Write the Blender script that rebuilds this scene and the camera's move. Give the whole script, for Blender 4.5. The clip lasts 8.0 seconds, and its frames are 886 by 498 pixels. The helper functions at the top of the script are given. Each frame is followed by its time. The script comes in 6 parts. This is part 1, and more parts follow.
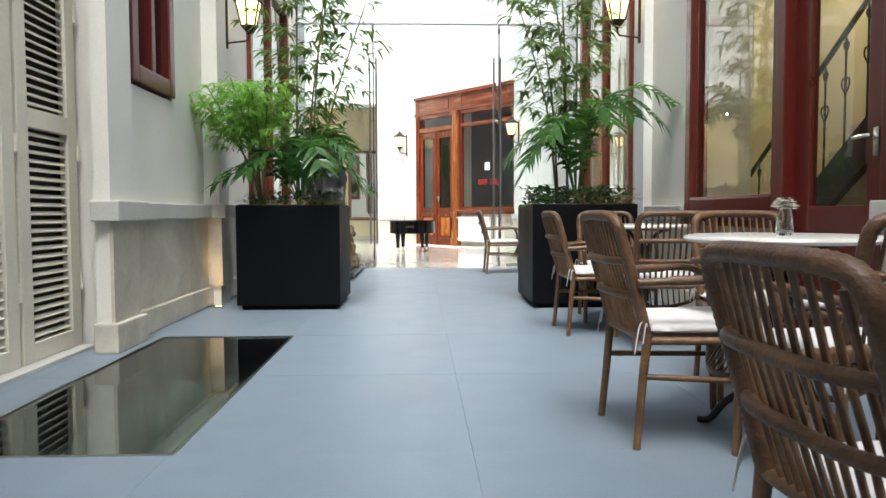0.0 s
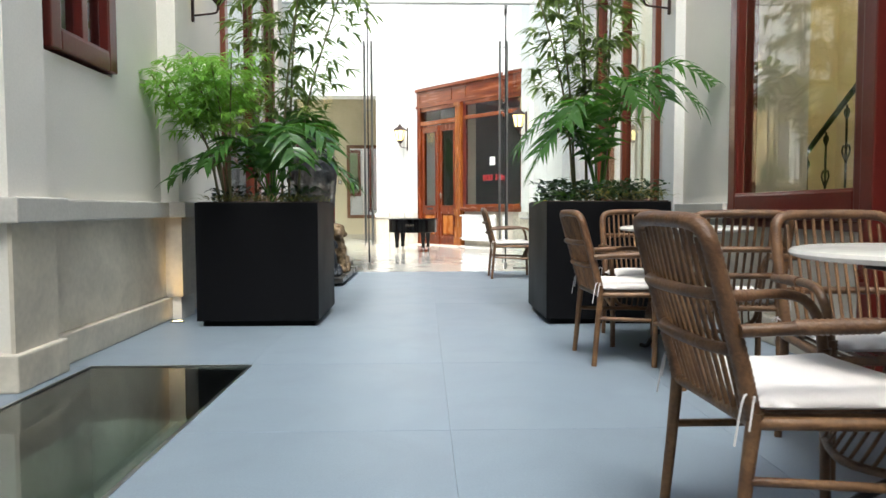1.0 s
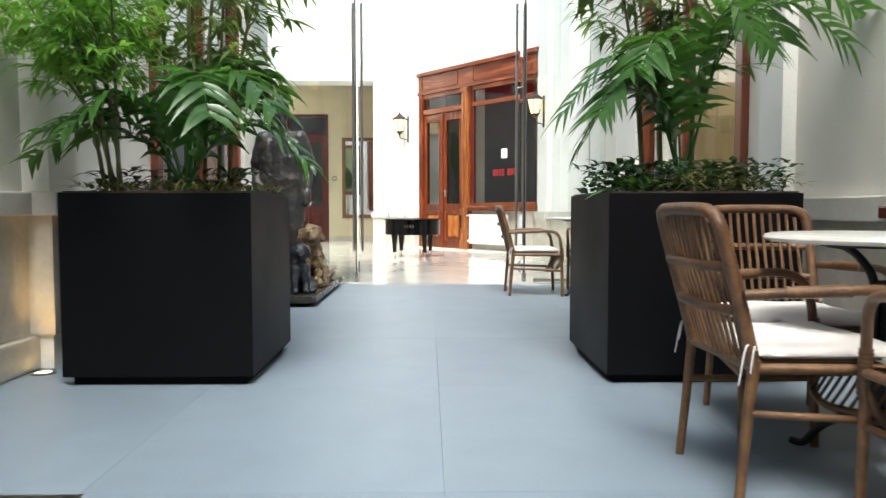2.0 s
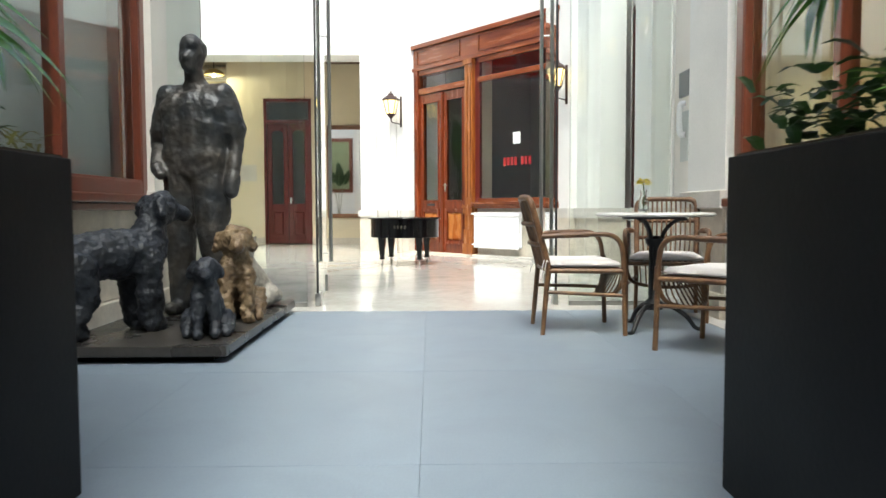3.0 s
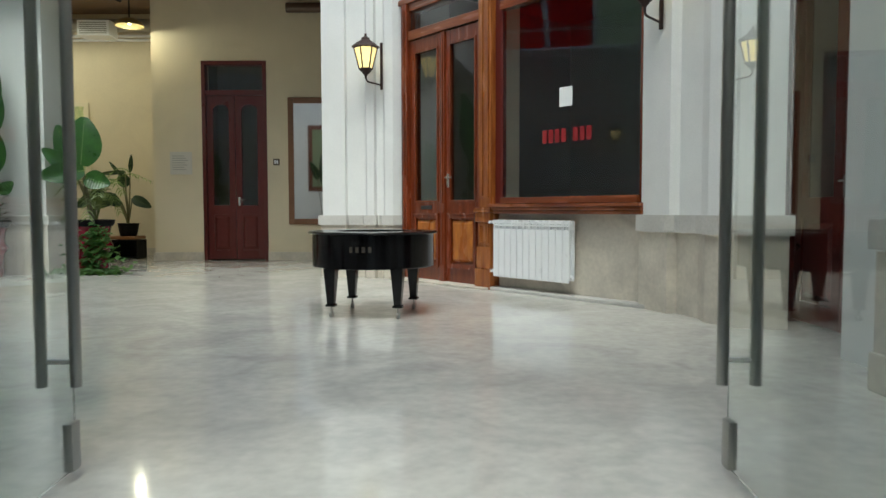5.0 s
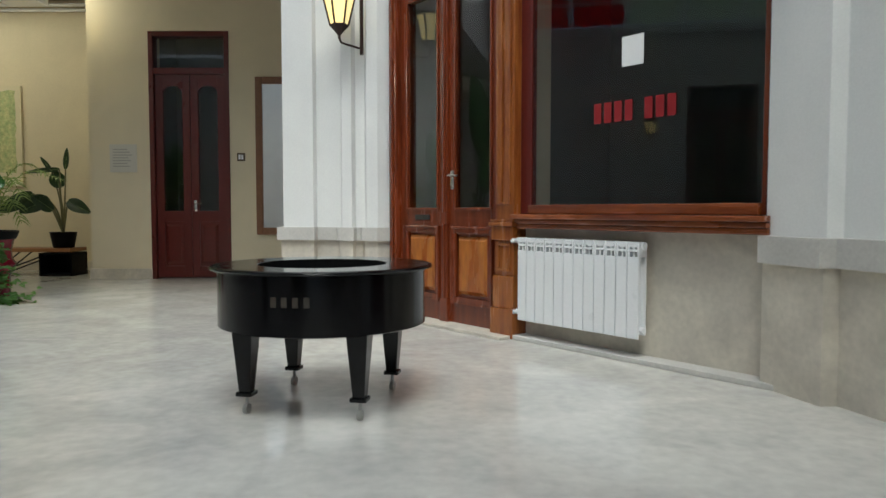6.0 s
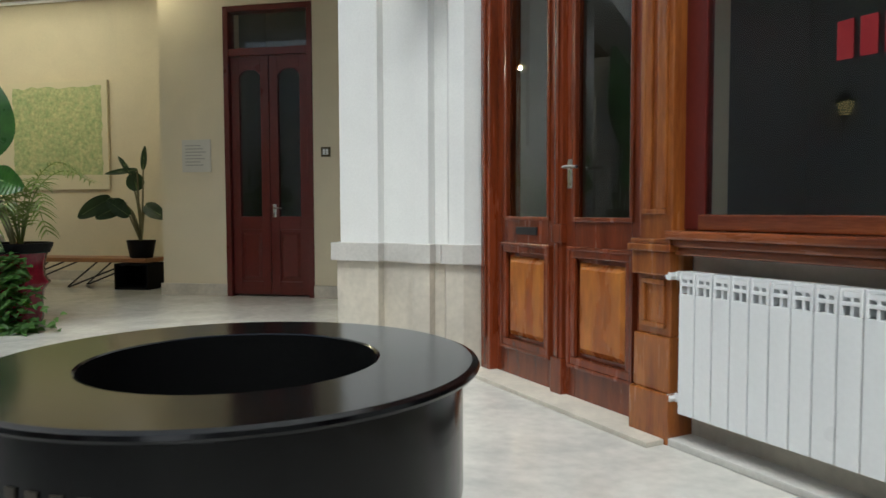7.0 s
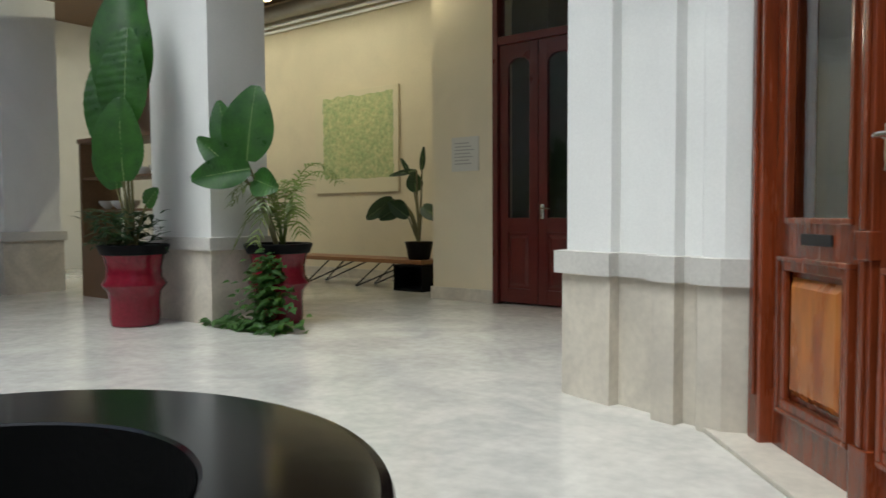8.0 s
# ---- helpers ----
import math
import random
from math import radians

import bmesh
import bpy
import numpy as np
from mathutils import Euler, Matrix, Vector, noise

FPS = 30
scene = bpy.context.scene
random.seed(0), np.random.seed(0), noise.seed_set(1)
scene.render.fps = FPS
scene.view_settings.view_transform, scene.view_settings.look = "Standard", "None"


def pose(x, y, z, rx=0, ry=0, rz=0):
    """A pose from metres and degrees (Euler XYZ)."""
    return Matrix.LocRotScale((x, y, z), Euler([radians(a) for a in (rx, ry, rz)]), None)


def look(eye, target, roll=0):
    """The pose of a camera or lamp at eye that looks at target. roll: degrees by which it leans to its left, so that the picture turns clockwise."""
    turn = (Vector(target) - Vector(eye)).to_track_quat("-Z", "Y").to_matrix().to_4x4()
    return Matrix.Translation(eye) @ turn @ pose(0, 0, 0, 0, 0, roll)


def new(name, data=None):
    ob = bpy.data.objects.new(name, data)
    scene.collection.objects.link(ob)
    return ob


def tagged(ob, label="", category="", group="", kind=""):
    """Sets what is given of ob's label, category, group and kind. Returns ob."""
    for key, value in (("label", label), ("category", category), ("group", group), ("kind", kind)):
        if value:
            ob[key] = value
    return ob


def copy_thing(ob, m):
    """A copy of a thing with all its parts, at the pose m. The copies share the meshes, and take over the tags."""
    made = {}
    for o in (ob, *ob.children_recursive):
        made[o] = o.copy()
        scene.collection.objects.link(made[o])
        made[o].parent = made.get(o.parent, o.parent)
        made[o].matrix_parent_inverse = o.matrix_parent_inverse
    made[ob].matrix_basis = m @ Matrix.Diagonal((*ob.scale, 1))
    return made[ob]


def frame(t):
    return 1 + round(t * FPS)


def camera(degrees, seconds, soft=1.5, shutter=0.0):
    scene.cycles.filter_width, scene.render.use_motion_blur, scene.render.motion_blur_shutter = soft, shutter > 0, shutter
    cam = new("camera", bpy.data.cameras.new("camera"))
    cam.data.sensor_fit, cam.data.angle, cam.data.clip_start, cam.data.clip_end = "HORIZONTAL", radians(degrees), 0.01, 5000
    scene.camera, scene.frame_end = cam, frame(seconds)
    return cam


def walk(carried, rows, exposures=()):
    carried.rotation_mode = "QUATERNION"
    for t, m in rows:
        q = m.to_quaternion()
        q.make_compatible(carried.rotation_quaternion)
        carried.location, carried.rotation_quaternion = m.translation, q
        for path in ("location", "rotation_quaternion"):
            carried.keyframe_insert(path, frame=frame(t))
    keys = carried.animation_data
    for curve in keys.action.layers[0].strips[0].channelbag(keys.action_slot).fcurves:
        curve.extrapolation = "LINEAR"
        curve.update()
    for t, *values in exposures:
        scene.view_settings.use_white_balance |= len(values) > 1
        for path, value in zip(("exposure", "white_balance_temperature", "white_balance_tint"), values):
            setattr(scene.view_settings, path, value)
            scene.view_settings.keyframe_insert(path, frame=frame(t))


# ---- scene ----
cam = camera(63.0, 8.0, shutter=0.15)
PATH = [
    (0, (-0.174, 0.417, 0.796), (-0.109, 2.413, 0.693), -0.2),
    (0.5, (-0.109, 0.839, 0.8), (-0.053, 2.836, 0.693), -0.1),
    (1, (-0.091, 1.335, 0.806), (-0.04, 3.332, 0.695), -0.2),
    (1.5, (-0.075, 2.116, 0.794), (-0.029, 4.112, 0.683), -0.1),
    (2, (-0.041, 3.125, 0.78), (-0.003, 5.121, 0.67), 0.0),
    (2.2, (-0.027, 3.566, 0.766), (0.01, 5.563, 0.656), -0.2),
    (3.3, (0.062, 6.027, 0.726), (0.092, 8.024, 0.617), -0.2),
    (3.5, (0.083, 6.386, 0.725), (0.11, 8.382, 0.614), -0.2),
    (4, (0.143, 7.536, 0.697), (0.164, 9.533, 0.589), -0.0),
    (4.5, (0.18, 8.625, 0.71), (0.193, 10.622, 0.602), -0.1),
    (4.7, (0.185, 9.026, 0.737), (0.195, 11.023, 0.629), -0.1),
    (5.8, (0.245, 11.424, 0.853), (0.234, 13.421, 0.745), -0.1),
    (6, (0.256, 11.878, 0.861), (0.236, 13.875, 0.755), -0.0),
    (6.5, (0.28, 12.907, 0.908), (0.141, 14.899, 0.8), -0.0),
    (7, (0.388, 13.791, 0.919), (-0.023, 15.745, 0.812), -0.2),
    (7.5, (0.486, 14.412, 0.923), (-0.290, 16.253, 0.816), -0.1),
    (8, (0.524, 14.89, 0.906), (-0.694, 16.473, 0.808), -0.3),
]
walk(cam, [(t, look(eye, target, roll)) for t, eye, target, roll in PATH],
     [(0, 1.28, 5850, 2), (2.0, 1.33, 5950, 1), (3.5, 0.92, 5950, 0), (4.0, 0.52, 5900, -2), (4.5, 0.15, 5700, -5), (6.0, -0.28, 5600, -1), (6.5, -0.28, 5600, -1), (7.5, -0.16, 5550, 0), (8.0, -0.22, 5550, 0)])

# ---- world, sun, exposure ----
world = bpy.data.worlds.new("world")
scene.world = world
world.use_nodes = True
wn = world.node_tree.nodes
sky = wn.new("ShaderNodeTexSky")
sky.sky_type, sky.sun_disc = "NISHITA", False
sky.sun_elevation, sky.sun_rotation = radians(60), radians(186)
sky.dust_density = 8.0
world.node_tree.links.new(sky.outputs[0], wn["Background"].inputs[0])
wn["Background"].inputs[1].default_value = 0.15
sun = new("sun", bpy.data.lights.new("sun", "SUN"))
sun.data.energy, sun.data.angle, sun.data.color = 1.2, radians(25), (1.0, 0.97, 0.93)
sun.matrix_world = look((0.45, -6.3, 12), (0, 0, 0))


# ---- small builders ----
def part(name, bm, material, parent=None, label="", smooth=None):
    """Links a bmesh as one mesh object, under a thing or a part."""
    me = bpy.data.meshes.new(name)
    bm.normal_update()
    bm.to_mesh(me)
    bm.free()
    me.materials.append(material)
    if smooth is not None:
        for p in me.polygons:
            p.use_smooth = True
        if smooth > 0:
            me.set_sharp_from_angle(angle=radians(smooth))
    ob = new(name, me)
    if parent is not None:
        ob.parent = parent
    if label:
        tagged(ob, label)
    return ob


def thing(name, m, label, category, group="", kind=""):
    ob = new(name)
    ob.empty_display_size = 0.05
    ob.matrix_world = m
    return tagged(ob, label, category, group, kind)


def B(*boxes, bevel=0.0):
    """A bmesh of boxes (x0, x1, y0, y1, z0, z1), bevelled."""
    bm = bmesh.new()
    for x0, x1, y0, y1, z0, z1 in boxes:
        r = bmesh.ops.create_cube(bm, size=1.0)
        bmesh.ops.scale(bm, vec=(abs(x1 - x0), abs(y1 - y0), abs(z1 - z0)), verts=r["verts"])
        bmesh.ops.translate(bm, vec=((x0 + x1) / 2, (y0 + y1) / 2, (z0 + z1) / 2), verts=r["verts"])
    if bevel:
        bmesh.ops.bevel(bm, geom=bm.edges[:], offset=bevel, segments=2, affect="EDGES", profile=0.6)
    return bm


def spline(points, n=6):
    """Catmull-Rom through points."""
    p = [Vector(q) for q in points]
    p = [2 * p[0] - p[1]] + p + [2 * p[-1] - p[-2]]
    out = []
    for i in range(1, len(p) - 2):
        for k in range(n):
            t = k / n
            out.append(0.5 * ((2 * p[i]) + (-p[i - 1] + p[i + 1]) * t + (2 * p[i - 1] - 5 * p[i] + 4 * p[i + 1] - p[i + 2]) * t * t
                              + (-p[i - 1] + 3 * p[i] - 3 * p[i + 1] + p[i + 2]) * t ** 3))
    out.append(p[-2])
    return out


def tube(bm, points, r0, r1=None, sides=8, ring=0.0, pitch=0.02):
    """A tube along points; r1 is its radius at the end; ring swells it in turns, as wrapped cane."""
    r1 = r0 if r1 is None else r1
    pts = [Vector(p) for p in points]
    if ring:
        fine = []
        for a, b in zip(pts, pts[1:]):
            k = max(1, round((b - a).length / (pitch / 2)))
            fine += [a.lerp(b, j / k) for j in range(k)]
        pts = fine + [pts[-1]]
    rows, up = [], None
    for i, p in enumerate(pts):
        d = (pts[min(i + 1, len(pts) - 1)] - pts[max(i - 1, 0)]).normalized()
        if up is None:
            up = d.orthogonal().normalized()
        up = (up - d * up.dot(d)).normalized()
        side = d.cross(up)
        r = r0 + (r1 - r0) * i / (len(pts) - 1) + (ring if ring and i % 2 else 0)
        rows.append([bm.verts.new(p + r * (math.cos(2 * math.pi * k / sides) * up + math.sin(2 * math.pi * k / sides) * side)) for k in range(sides)])
    for a, b in zip(rows, rows[1:]):
        for k in range(sides):
            bm.faces.new((a[k], a[(k + 1) % sides], b[(k + 1) % sides], b[k]))
    bm.faces.new(rows[0][::-1])
    bm.faces.new(rows[-1])
    return bm


def lathe(bm, profile, sides=32, centre=(0, 0, 0), cap=True):
    """Turns (radius, z) pairs round a vertical axis."""
    c = Vector(centre)
    rows = [[bm.verts.new(c + Vector((r * math.cos(2 * math.pi * k / sides), r * math.sin(2 * math.pi * k / sides), z))) for k in range(sides)] for r, z in profile]
    for a, b in zip(rows, rows[1:]):
        for k in range(sides):
            bm.faces.new((a[k], a[(k + 1) % sides], b[(k + 1) % sides], b[k]))
    if cap:
        bm.faces.new(rows[0][::-1])
        bm.faces.new(rows[-1])
    return bm


def prism(bm, outline, z0, z1):
    """A flat outline of (x, y) raised from z0 to z1."""
    a = [bm.verts.new((x, y, z0)) for x, y in outline]
    b = [bm.verts.new((x, y, z1)) for x, y in outline]
    n = len(outline)
    bm.faces.new(a[::-1])
    bm.faces.new(b)
    for k in range(n):
        bm.faces.new((a[k], a[(k + 1) % n], b[(k + 1) % n], b[k]))
    bmesh.ops.recalc_face_normals(bm, faces=bm.faces[:])
    return bm


def ball(bm, centre, radii, turn=None, u=10, v=7):
    m = Matrix.Translation(centre) @ (turn or Matrix()) @ Matrix.Diagonal((*radii, 1))
    bmesh.ops.create_uvsphere(bm, u_segments=u, v_segments=v, radius=1.0, matrix=m)
    return bm


def moved(bm, m):
    bmesh.ops.transform(bm, matrix=m, verts=bm.verts[:])
    return bm


# ---- materials ----
def mat(name, base, rough=0.6, vary=0.12, scale=3.0, fine=60.0, bump=0.1, metal=0.0, tint=None, stain=0.0, stain_scale=1.2, coat=0.0, sheen=0.0, spread=0.0, stretch=(1, 1, 1), spec=0.5, alpha=None):
    """A surface with colour that drifts at two scales, patchy gloss and fine relief. spread: differences between pieces."""
    m = bpy.data.materials.new(name)
    m.use_nodes = True
    t = m.node_tree
    n, ln = t.nodes, t.links.new
    bs = n["Principled BSDF"]
    tc = n.new("ShaderNodeTexCoord")
    mp = n.new("ShaderNodeMapping")
    mp.inputs["Scale"].default_value = stretch
    ln(tc.outputs["Object"], mp.inputs[0])
    a, b = n.new("ShaderNodeTexNoise"), n.new("ShaderNodeTexNoise")
    a.inputs["Scale"].default_value, a.inputs["Detail"].default_value = scale, 5
    b.inputs["Scale"].default_value, b.inputs["Detail"].default_value = fine, 3
    ln(mp.outputs[0], a.inputs["Vector"])
    ln(mp.outputs[0], b.inputs["Vector"])
    tint = tint or tuple(c * 0.75 for c in base)
    ramp = n.new("ShaderNodeValToRGB")
    ramp.color_ramp.elements[0].position, ramp.color_ramp.elements[1].position = 0.32, 0.68
    lo = tuple(c + (d - c) * min(1, vary * 4) for c, d in zip(base, tint))
    ramp.color_ramp.elements[0].color, ramp.color_ramp.elements[1].color = (*lo, 1), (*base, 1)
    ln(a.outputs["Fac"], ramp.inputs[0])
    mul = n.new("ShaderNodeMix")
    mul.data_type, mul.blend_type = "RGBA", "MULTIPLY"
    mul.inputs[0].default_value = min(1.0, vary * 3)
    ln(ramp.outputs[0], mul.inputs[6])
    r2 = n.new("ShaderNodeValToRGB")
    r2.color_ramp.elements[0].position, r2.color_ramp.elements[1].position = 0.3, 0.7
    r2.color_ramp.elements[0].color, r2.color_ramp.elements[1].color = (0.72, 0.72, 0.72, 1), (1.1, 1.1, 1.1, 1)
    ln(b.outputs["Fac"], r2.inputs[0])
    ln(r2.outputs[0], mul.inputs[7])
    out = mul.outputs[2]
    if stain:
        s = n.new("ShaderNodeTexNoise")
        s.inputs["Scale"].default_value, s.inputs["Detail"].default_value, s.inputs["Distortion"].default_value = stain_scale, 8, 1.5
        ln(tc.outputs["Object"], s.inputs["Vector"])
        r3 = n.new("ShaderNodeValToRGB")
        r3.color_ramp.elements[0].position, r3.color_ramp.elements[1].position = 0.35, 0.6
        r3.color_ramp.elements[0].color, r3.color_ramp.elements[1].color = (1 - stain, 1 - stain, 1 - stain * 0.95, 1), (1, 1, 1, 1)
        ln(s.outputs["Fac"], r3.inputs[0])
        m3 = n.new("ShaderNodeMix")
        m3.data_type, m3.blend_type = "RGBA", "MULTIPLY"
        m3.inputs[0].default_value = 1.0
        ln(out, m3.inputs[6])
        ln(r3.outputs[0], m3.inputs[7])
        out = m3.outputs[2]
    if spread:
        oi = n.new("ShaderNodeObjectInfo")
        hs = n.new("ShaderNodeHueSaturation")
        mr = n.new("ShaderNodeMapRange")
        mr.inputs["To Min"].default_value, mr.inputs["To Max"].default_value = 1 - spread, 1 + spread
        ln(oi.outputs["Random"], mr.inputs["Value"])
        ln(mr.outputs[0], hs.inputs["Value"])
        ln(out, hs.inputs["Color"])
        out = hs.outputs[0]
    ln(out, bs.inputs["Base Color"])
    rr = n.new("ShaderNodeMapRange")
    rr.inputs["To Min"].default_value, rr.inputs["To Max"].default_value = max(0.02, rough * 0.75), min(1, rough * 1.25)
    ln(a.outputs["Fac"], rr.inputs["Value"])
    ln(rr.outputs[0], bs.inputs["Roughness"])
    bs.inputs["Metallic"].default_value = metal
    bs.inputs["Coat Weight"].default_value = coat
    bs.inputs["Coat Roughness"].default_value = 0.12
    bs.inputs["Specular IOR Level"].default_value = spec
    bs.inputs["Sheen Weight"].default_value = sheen
    if bump:
        bp = n.new("ShaderNodeBump")
        bp.inputs["Strength"].default_value, bp.inputs["Distance"].default_value = bump, 0.01
        ln(b.outputs["Fac"], bp.inputs["Height"])
        ln(bp.outputs[0], bs.inputs["Normal"])
    return m


def glass(name, colour=(0.9, 0.97, 0.94), rough=0.0):
    m = bpy.data.materials.new(name)
    m.use_nodes = True
    bs = m.node_tree.nodes["Principled BSDF"]
    bs.inputs["Base Color"].default_value = (*colour, 1)
    bs.inputs["Transmission Weight"].default_value = 1.0
    bs.inputs["Roughness"].default_value = rough
    bs.inputs["IOR"].default_value = 1.45
    return m


def glow(name, colour, strength):
    m = bpy.data.materials.new(name)
    m.use_nodes = True
    bs = m.node_tree.nodes["Principled BSDF"]
    bs.inputs["Base Color"].default_value = (*colour, 1)
    bs.inputs["Emission Color"].default_value = (*colour, 1)
    bs.inputs["Emission Strength"].default_value = strength
    return m


PLASTER = mat("atrium plaster", (0.80, 0.77, 0.71), 0.8, 0.06, 1.1, 90, 0.06, stain=0.06, stain_scale=0.7)
WHITE = mat("courtyard plaster", (0.80, 0.80, 0.78), 0.8, 0.05, 1.3, 90, 0.05, stain=0.05)
CREAM = mat("corridor plaster", (0.74, 0.66, 0.48), 0.8, 0.06, 1.0, 80, 0.06, stain=0.05)
STONE = mat("cream dado stone", (0.66, 0.61, 0.52), 0.5, 0.11, 1.7, 30, 0.04, tint=(0.48, 0.43, 0.34), stain=0.2, stain_scale=2.2)
LEDGE = mat("grey ledge stone", (0.60, 0.58, 0.54), 0.6, 0.1, 2.5, 55, 0.06, stain=0.1)
SLATE = mat("blue grey floor tile", (0.215, 0.262, 0.315), 0.42, 0.1, 1.6, 130, 0.05, stain=0.1, stain_scale=1.5, spread=0.03)
GROUT = mat("floor joint", (0.20, 0.242, 0.285), 0.7)
MARBLE = mat("polished cream marble", (0.70, 0.68, 0.62), 0.1, 0.13, 1.6, 16, 0.0, tint=(0.56, 0.54, 0.5), stain=0.16, stain_scale=1.9)
WOOD = mat("varnished cedar", (0.22, 0.042, 0.011), 0.26, 0.25, 2.2, 26, 0.12, tint=(0.10, 0.020, 0.007), coat=0.5, stretch=(7, 7, 0.7))
WOODH = mat("varnished cedar rails", (0.29, 0.08, 0.02), 0.26, 0.25, 2.2, 26, 0.12, tint=(0.13, 0.028, 0.009), coat=0.5, stretch=(0.7, 7, 7))
WOODP = mat("golden cedar pilaster", (0.38, 0.13, 0.024), 0.26, 0.25, 2.2, 26, 0.12, tint=(0.19, 0.045, 0.010), coat=0.5, stretch=(7, 7, 0.7))
PANELW = mat("golden cedar panel", (0.50, 0.19, 0.03), 0.28, 0.25, 2.5, 9, 0.05, tint=(0.27, 0.06, 0.01), coat=0.3, stretch=(4, 4, 0.9))
DARKWOOD = mat("dark red painted wood", (0.11, 0.014, 0.010), 0.30, 0.15, 3, 40, 0.06, coat=0.2)
REDWOOD = mat("red brown window wood", (0.17, 0.04, 0.018), 0.35, 0.22, 3, 30, 0.1, coat=0.25, stretch=(5, 5, 0.8))
BLACK = mat("black lacquered board", (0.0045, 0.0045, 0.0055), 0.5, 0.15, 2, 70, 0.05, spec=0.09)
LACQUER = mat("black piano lacquer", (0.0035, 0.0032, 0.0035), 0.15, 0.1, 2, 30, 0.01, spec=0.34)
HOLLOW = mat("black lining and gap shade", (0.005, 0.005, 0.005), 0.85, spec=0.1)
RATTAN = mat("brown rattan cane", (0.20, 0.105, 0.045), 0.42, 0.3, 14, 90, 0.25, tint=(0.09, 0.042, 0.018), spread=0.12)
WRAP = mat("wrapped rattan binding", (0.17, 0.085, 0.036), 0.45, 0.3, 20, 120, 0.3, tint=(0.08, 0.036, 0.016))
CUSHION = mat("off white cotton", (0.72, 0.68, 0.66), 0.9, 0.06, 8, 260, 0.2, sheen=0.2)
TABLETOP = mat("pale marble top", (0.66, 0.65, 0.62), 0.2, 0.12, 5, 30, 0.0)
IRON = mat("black cast iron", (0.018, 0.018, 0.019), 0.5, 0.15, 10, 120, 0.25, metal=0.3)
STEEL = mat("brushed steel", (0.40, 0.40, 0.38), 0.32, 0.06, 5, 200, 0.03, metal=1.0)
CHROME = mat("bright chrome", (0.75, 0.74, 0.72), 0.14, 0.03, metal=1.0)
COPPER = mat("aged copper pipe", (0.52, 0.33, 0.14), 0.42, 0.25, 4, 40, 0.08, metal=0.9, tint=(0.25, 0.16, 0.08))
ENAMEL = mat("white enamel", (0.84, 0.85, 0.86), 0.3, 0.03, 4, 60, 0.01)
SHUTTER = mat("cream painted louvre", (0.76, 0.72, 0.60), 0.5, 0.06, 4, 60, 0.06, stain=0.06)
VOID = mat("gap shade and dark stringer", (0.03, 0.03, 0.03), 0.9)
GLASS = glass("clear glass", (0.93, 0.985, 0.955))
PANE = glass("window glass", (0.96, 0.98, 0.97))
LAMPGLASS = glow("lit lantern glass", (1.0, 0.74, 0.30), 1.3)

# ---- structure: atrium (y -2 to 10.5), glass screen at y 10.85, courtyard, corridor ----
def structure(name, bm, material, label, parent=None):
    return tagged(part(name, bm, material, parent), label, "structure", "", "structure")


# unseen upper walls are added up to this height to shade the atrium
TOP = 8.0
# wall colour darkened so that the rooms behind glass look dim
SHOPWALL = mat("darkened green grey wall", (0.12, 0.135, 0.11), 0.8, 0.1, 1.2, 60, 0.05)
BLIND = mat("pale roller blind", (0.62, 0.68, 0.66), 0.8, 0.04, 2, 200, 0.1)
# left atrium wall, with the shutter recess, a small window and a large window
structure("wall_west", B((-2.5, -2.01, -2.2, 2.75, 0, TOP), (-2.6, -2.28, 2.75, 4.8, 0, TOP), (-2.5, -2.01, 4.8, 5.07, 0, TOP), (-2.5, -2.01, 5.07, 5.89, 0, 1.62),
          (-2.5, -2.01, 5.07, 5.89, 3.3, TOP), (-2.5, -2.01, 5.89, 8.3, 0, TOP), (-2.5, -2.01, 8.3, 10.6, 0, 0.80), (-2.5, -2.01, 8.3, 10.6, 3.6, TOP),
          (-2.5, -2.01, 10.6, 11.69, 0, TOP), (-2.5, -2.01, 11.69, 12.29, 0, 0.80), (-2.5, -2.01, 11.69, 12.29, 3.6, TOP), (-2.5, -2.3, 11.69, 12.29, 0.8, 3.6)), PLASTER, "cream plastered atrium wall")
# right atrium wall, with a window and door bay and a large window
structure("wall_east", B((2.0, 2.5, -2.2, 3.60, 0, TOP), (2.0, 2.5, 3.60, 6.18, 3.6, TOP), (2.0, 2.5, 4.62, 6.18, 0, 0.76), (2.0, 2.5, 6.18, 7.74, 0, TOP),
          (2.0, 2.5, 7.74, 9.99, 0, 0.76), (2.0, 2.5, 7.74, 9.99, 3.6, TOP), (2.0, 2.5, 9.99, 10.9, 0, TOP), (2.3, 2.8, 10.9, 12.7, 0, 4.6)), PLASTER, "cream plastered atrium wall")
structure("wall_south", B((-2.5, 2.5, -2.5, -2.2, 0, TOP)), PLASTER, "plain cream plastered end wall")
for box in ((-2.01, -1.92, 4.57, 4.91, 0, TOP), (-2.01, -1.88, 6.67, 6.97, 0, TOP), (-2.01, -1.91, 10.57, 11.67, 0, TOP)):
    structure("pilaster_west", B(box), PLASTER, "flat plaster pilaster on the atrium wall")
for box in ((1.90, 2.0, 3.0, 3.55, 0, TOP), (1.92, 2.0, 7.14, 7.42, 0, TOP), (1.95, 2.0, 10.12, 10.8, 0, TOP), (2.08, 2.3, 12.15, 12.7, 0, 4.6)):
    structure("pilaster_east", B(box), WHITE, "flat white plaster pilaster")
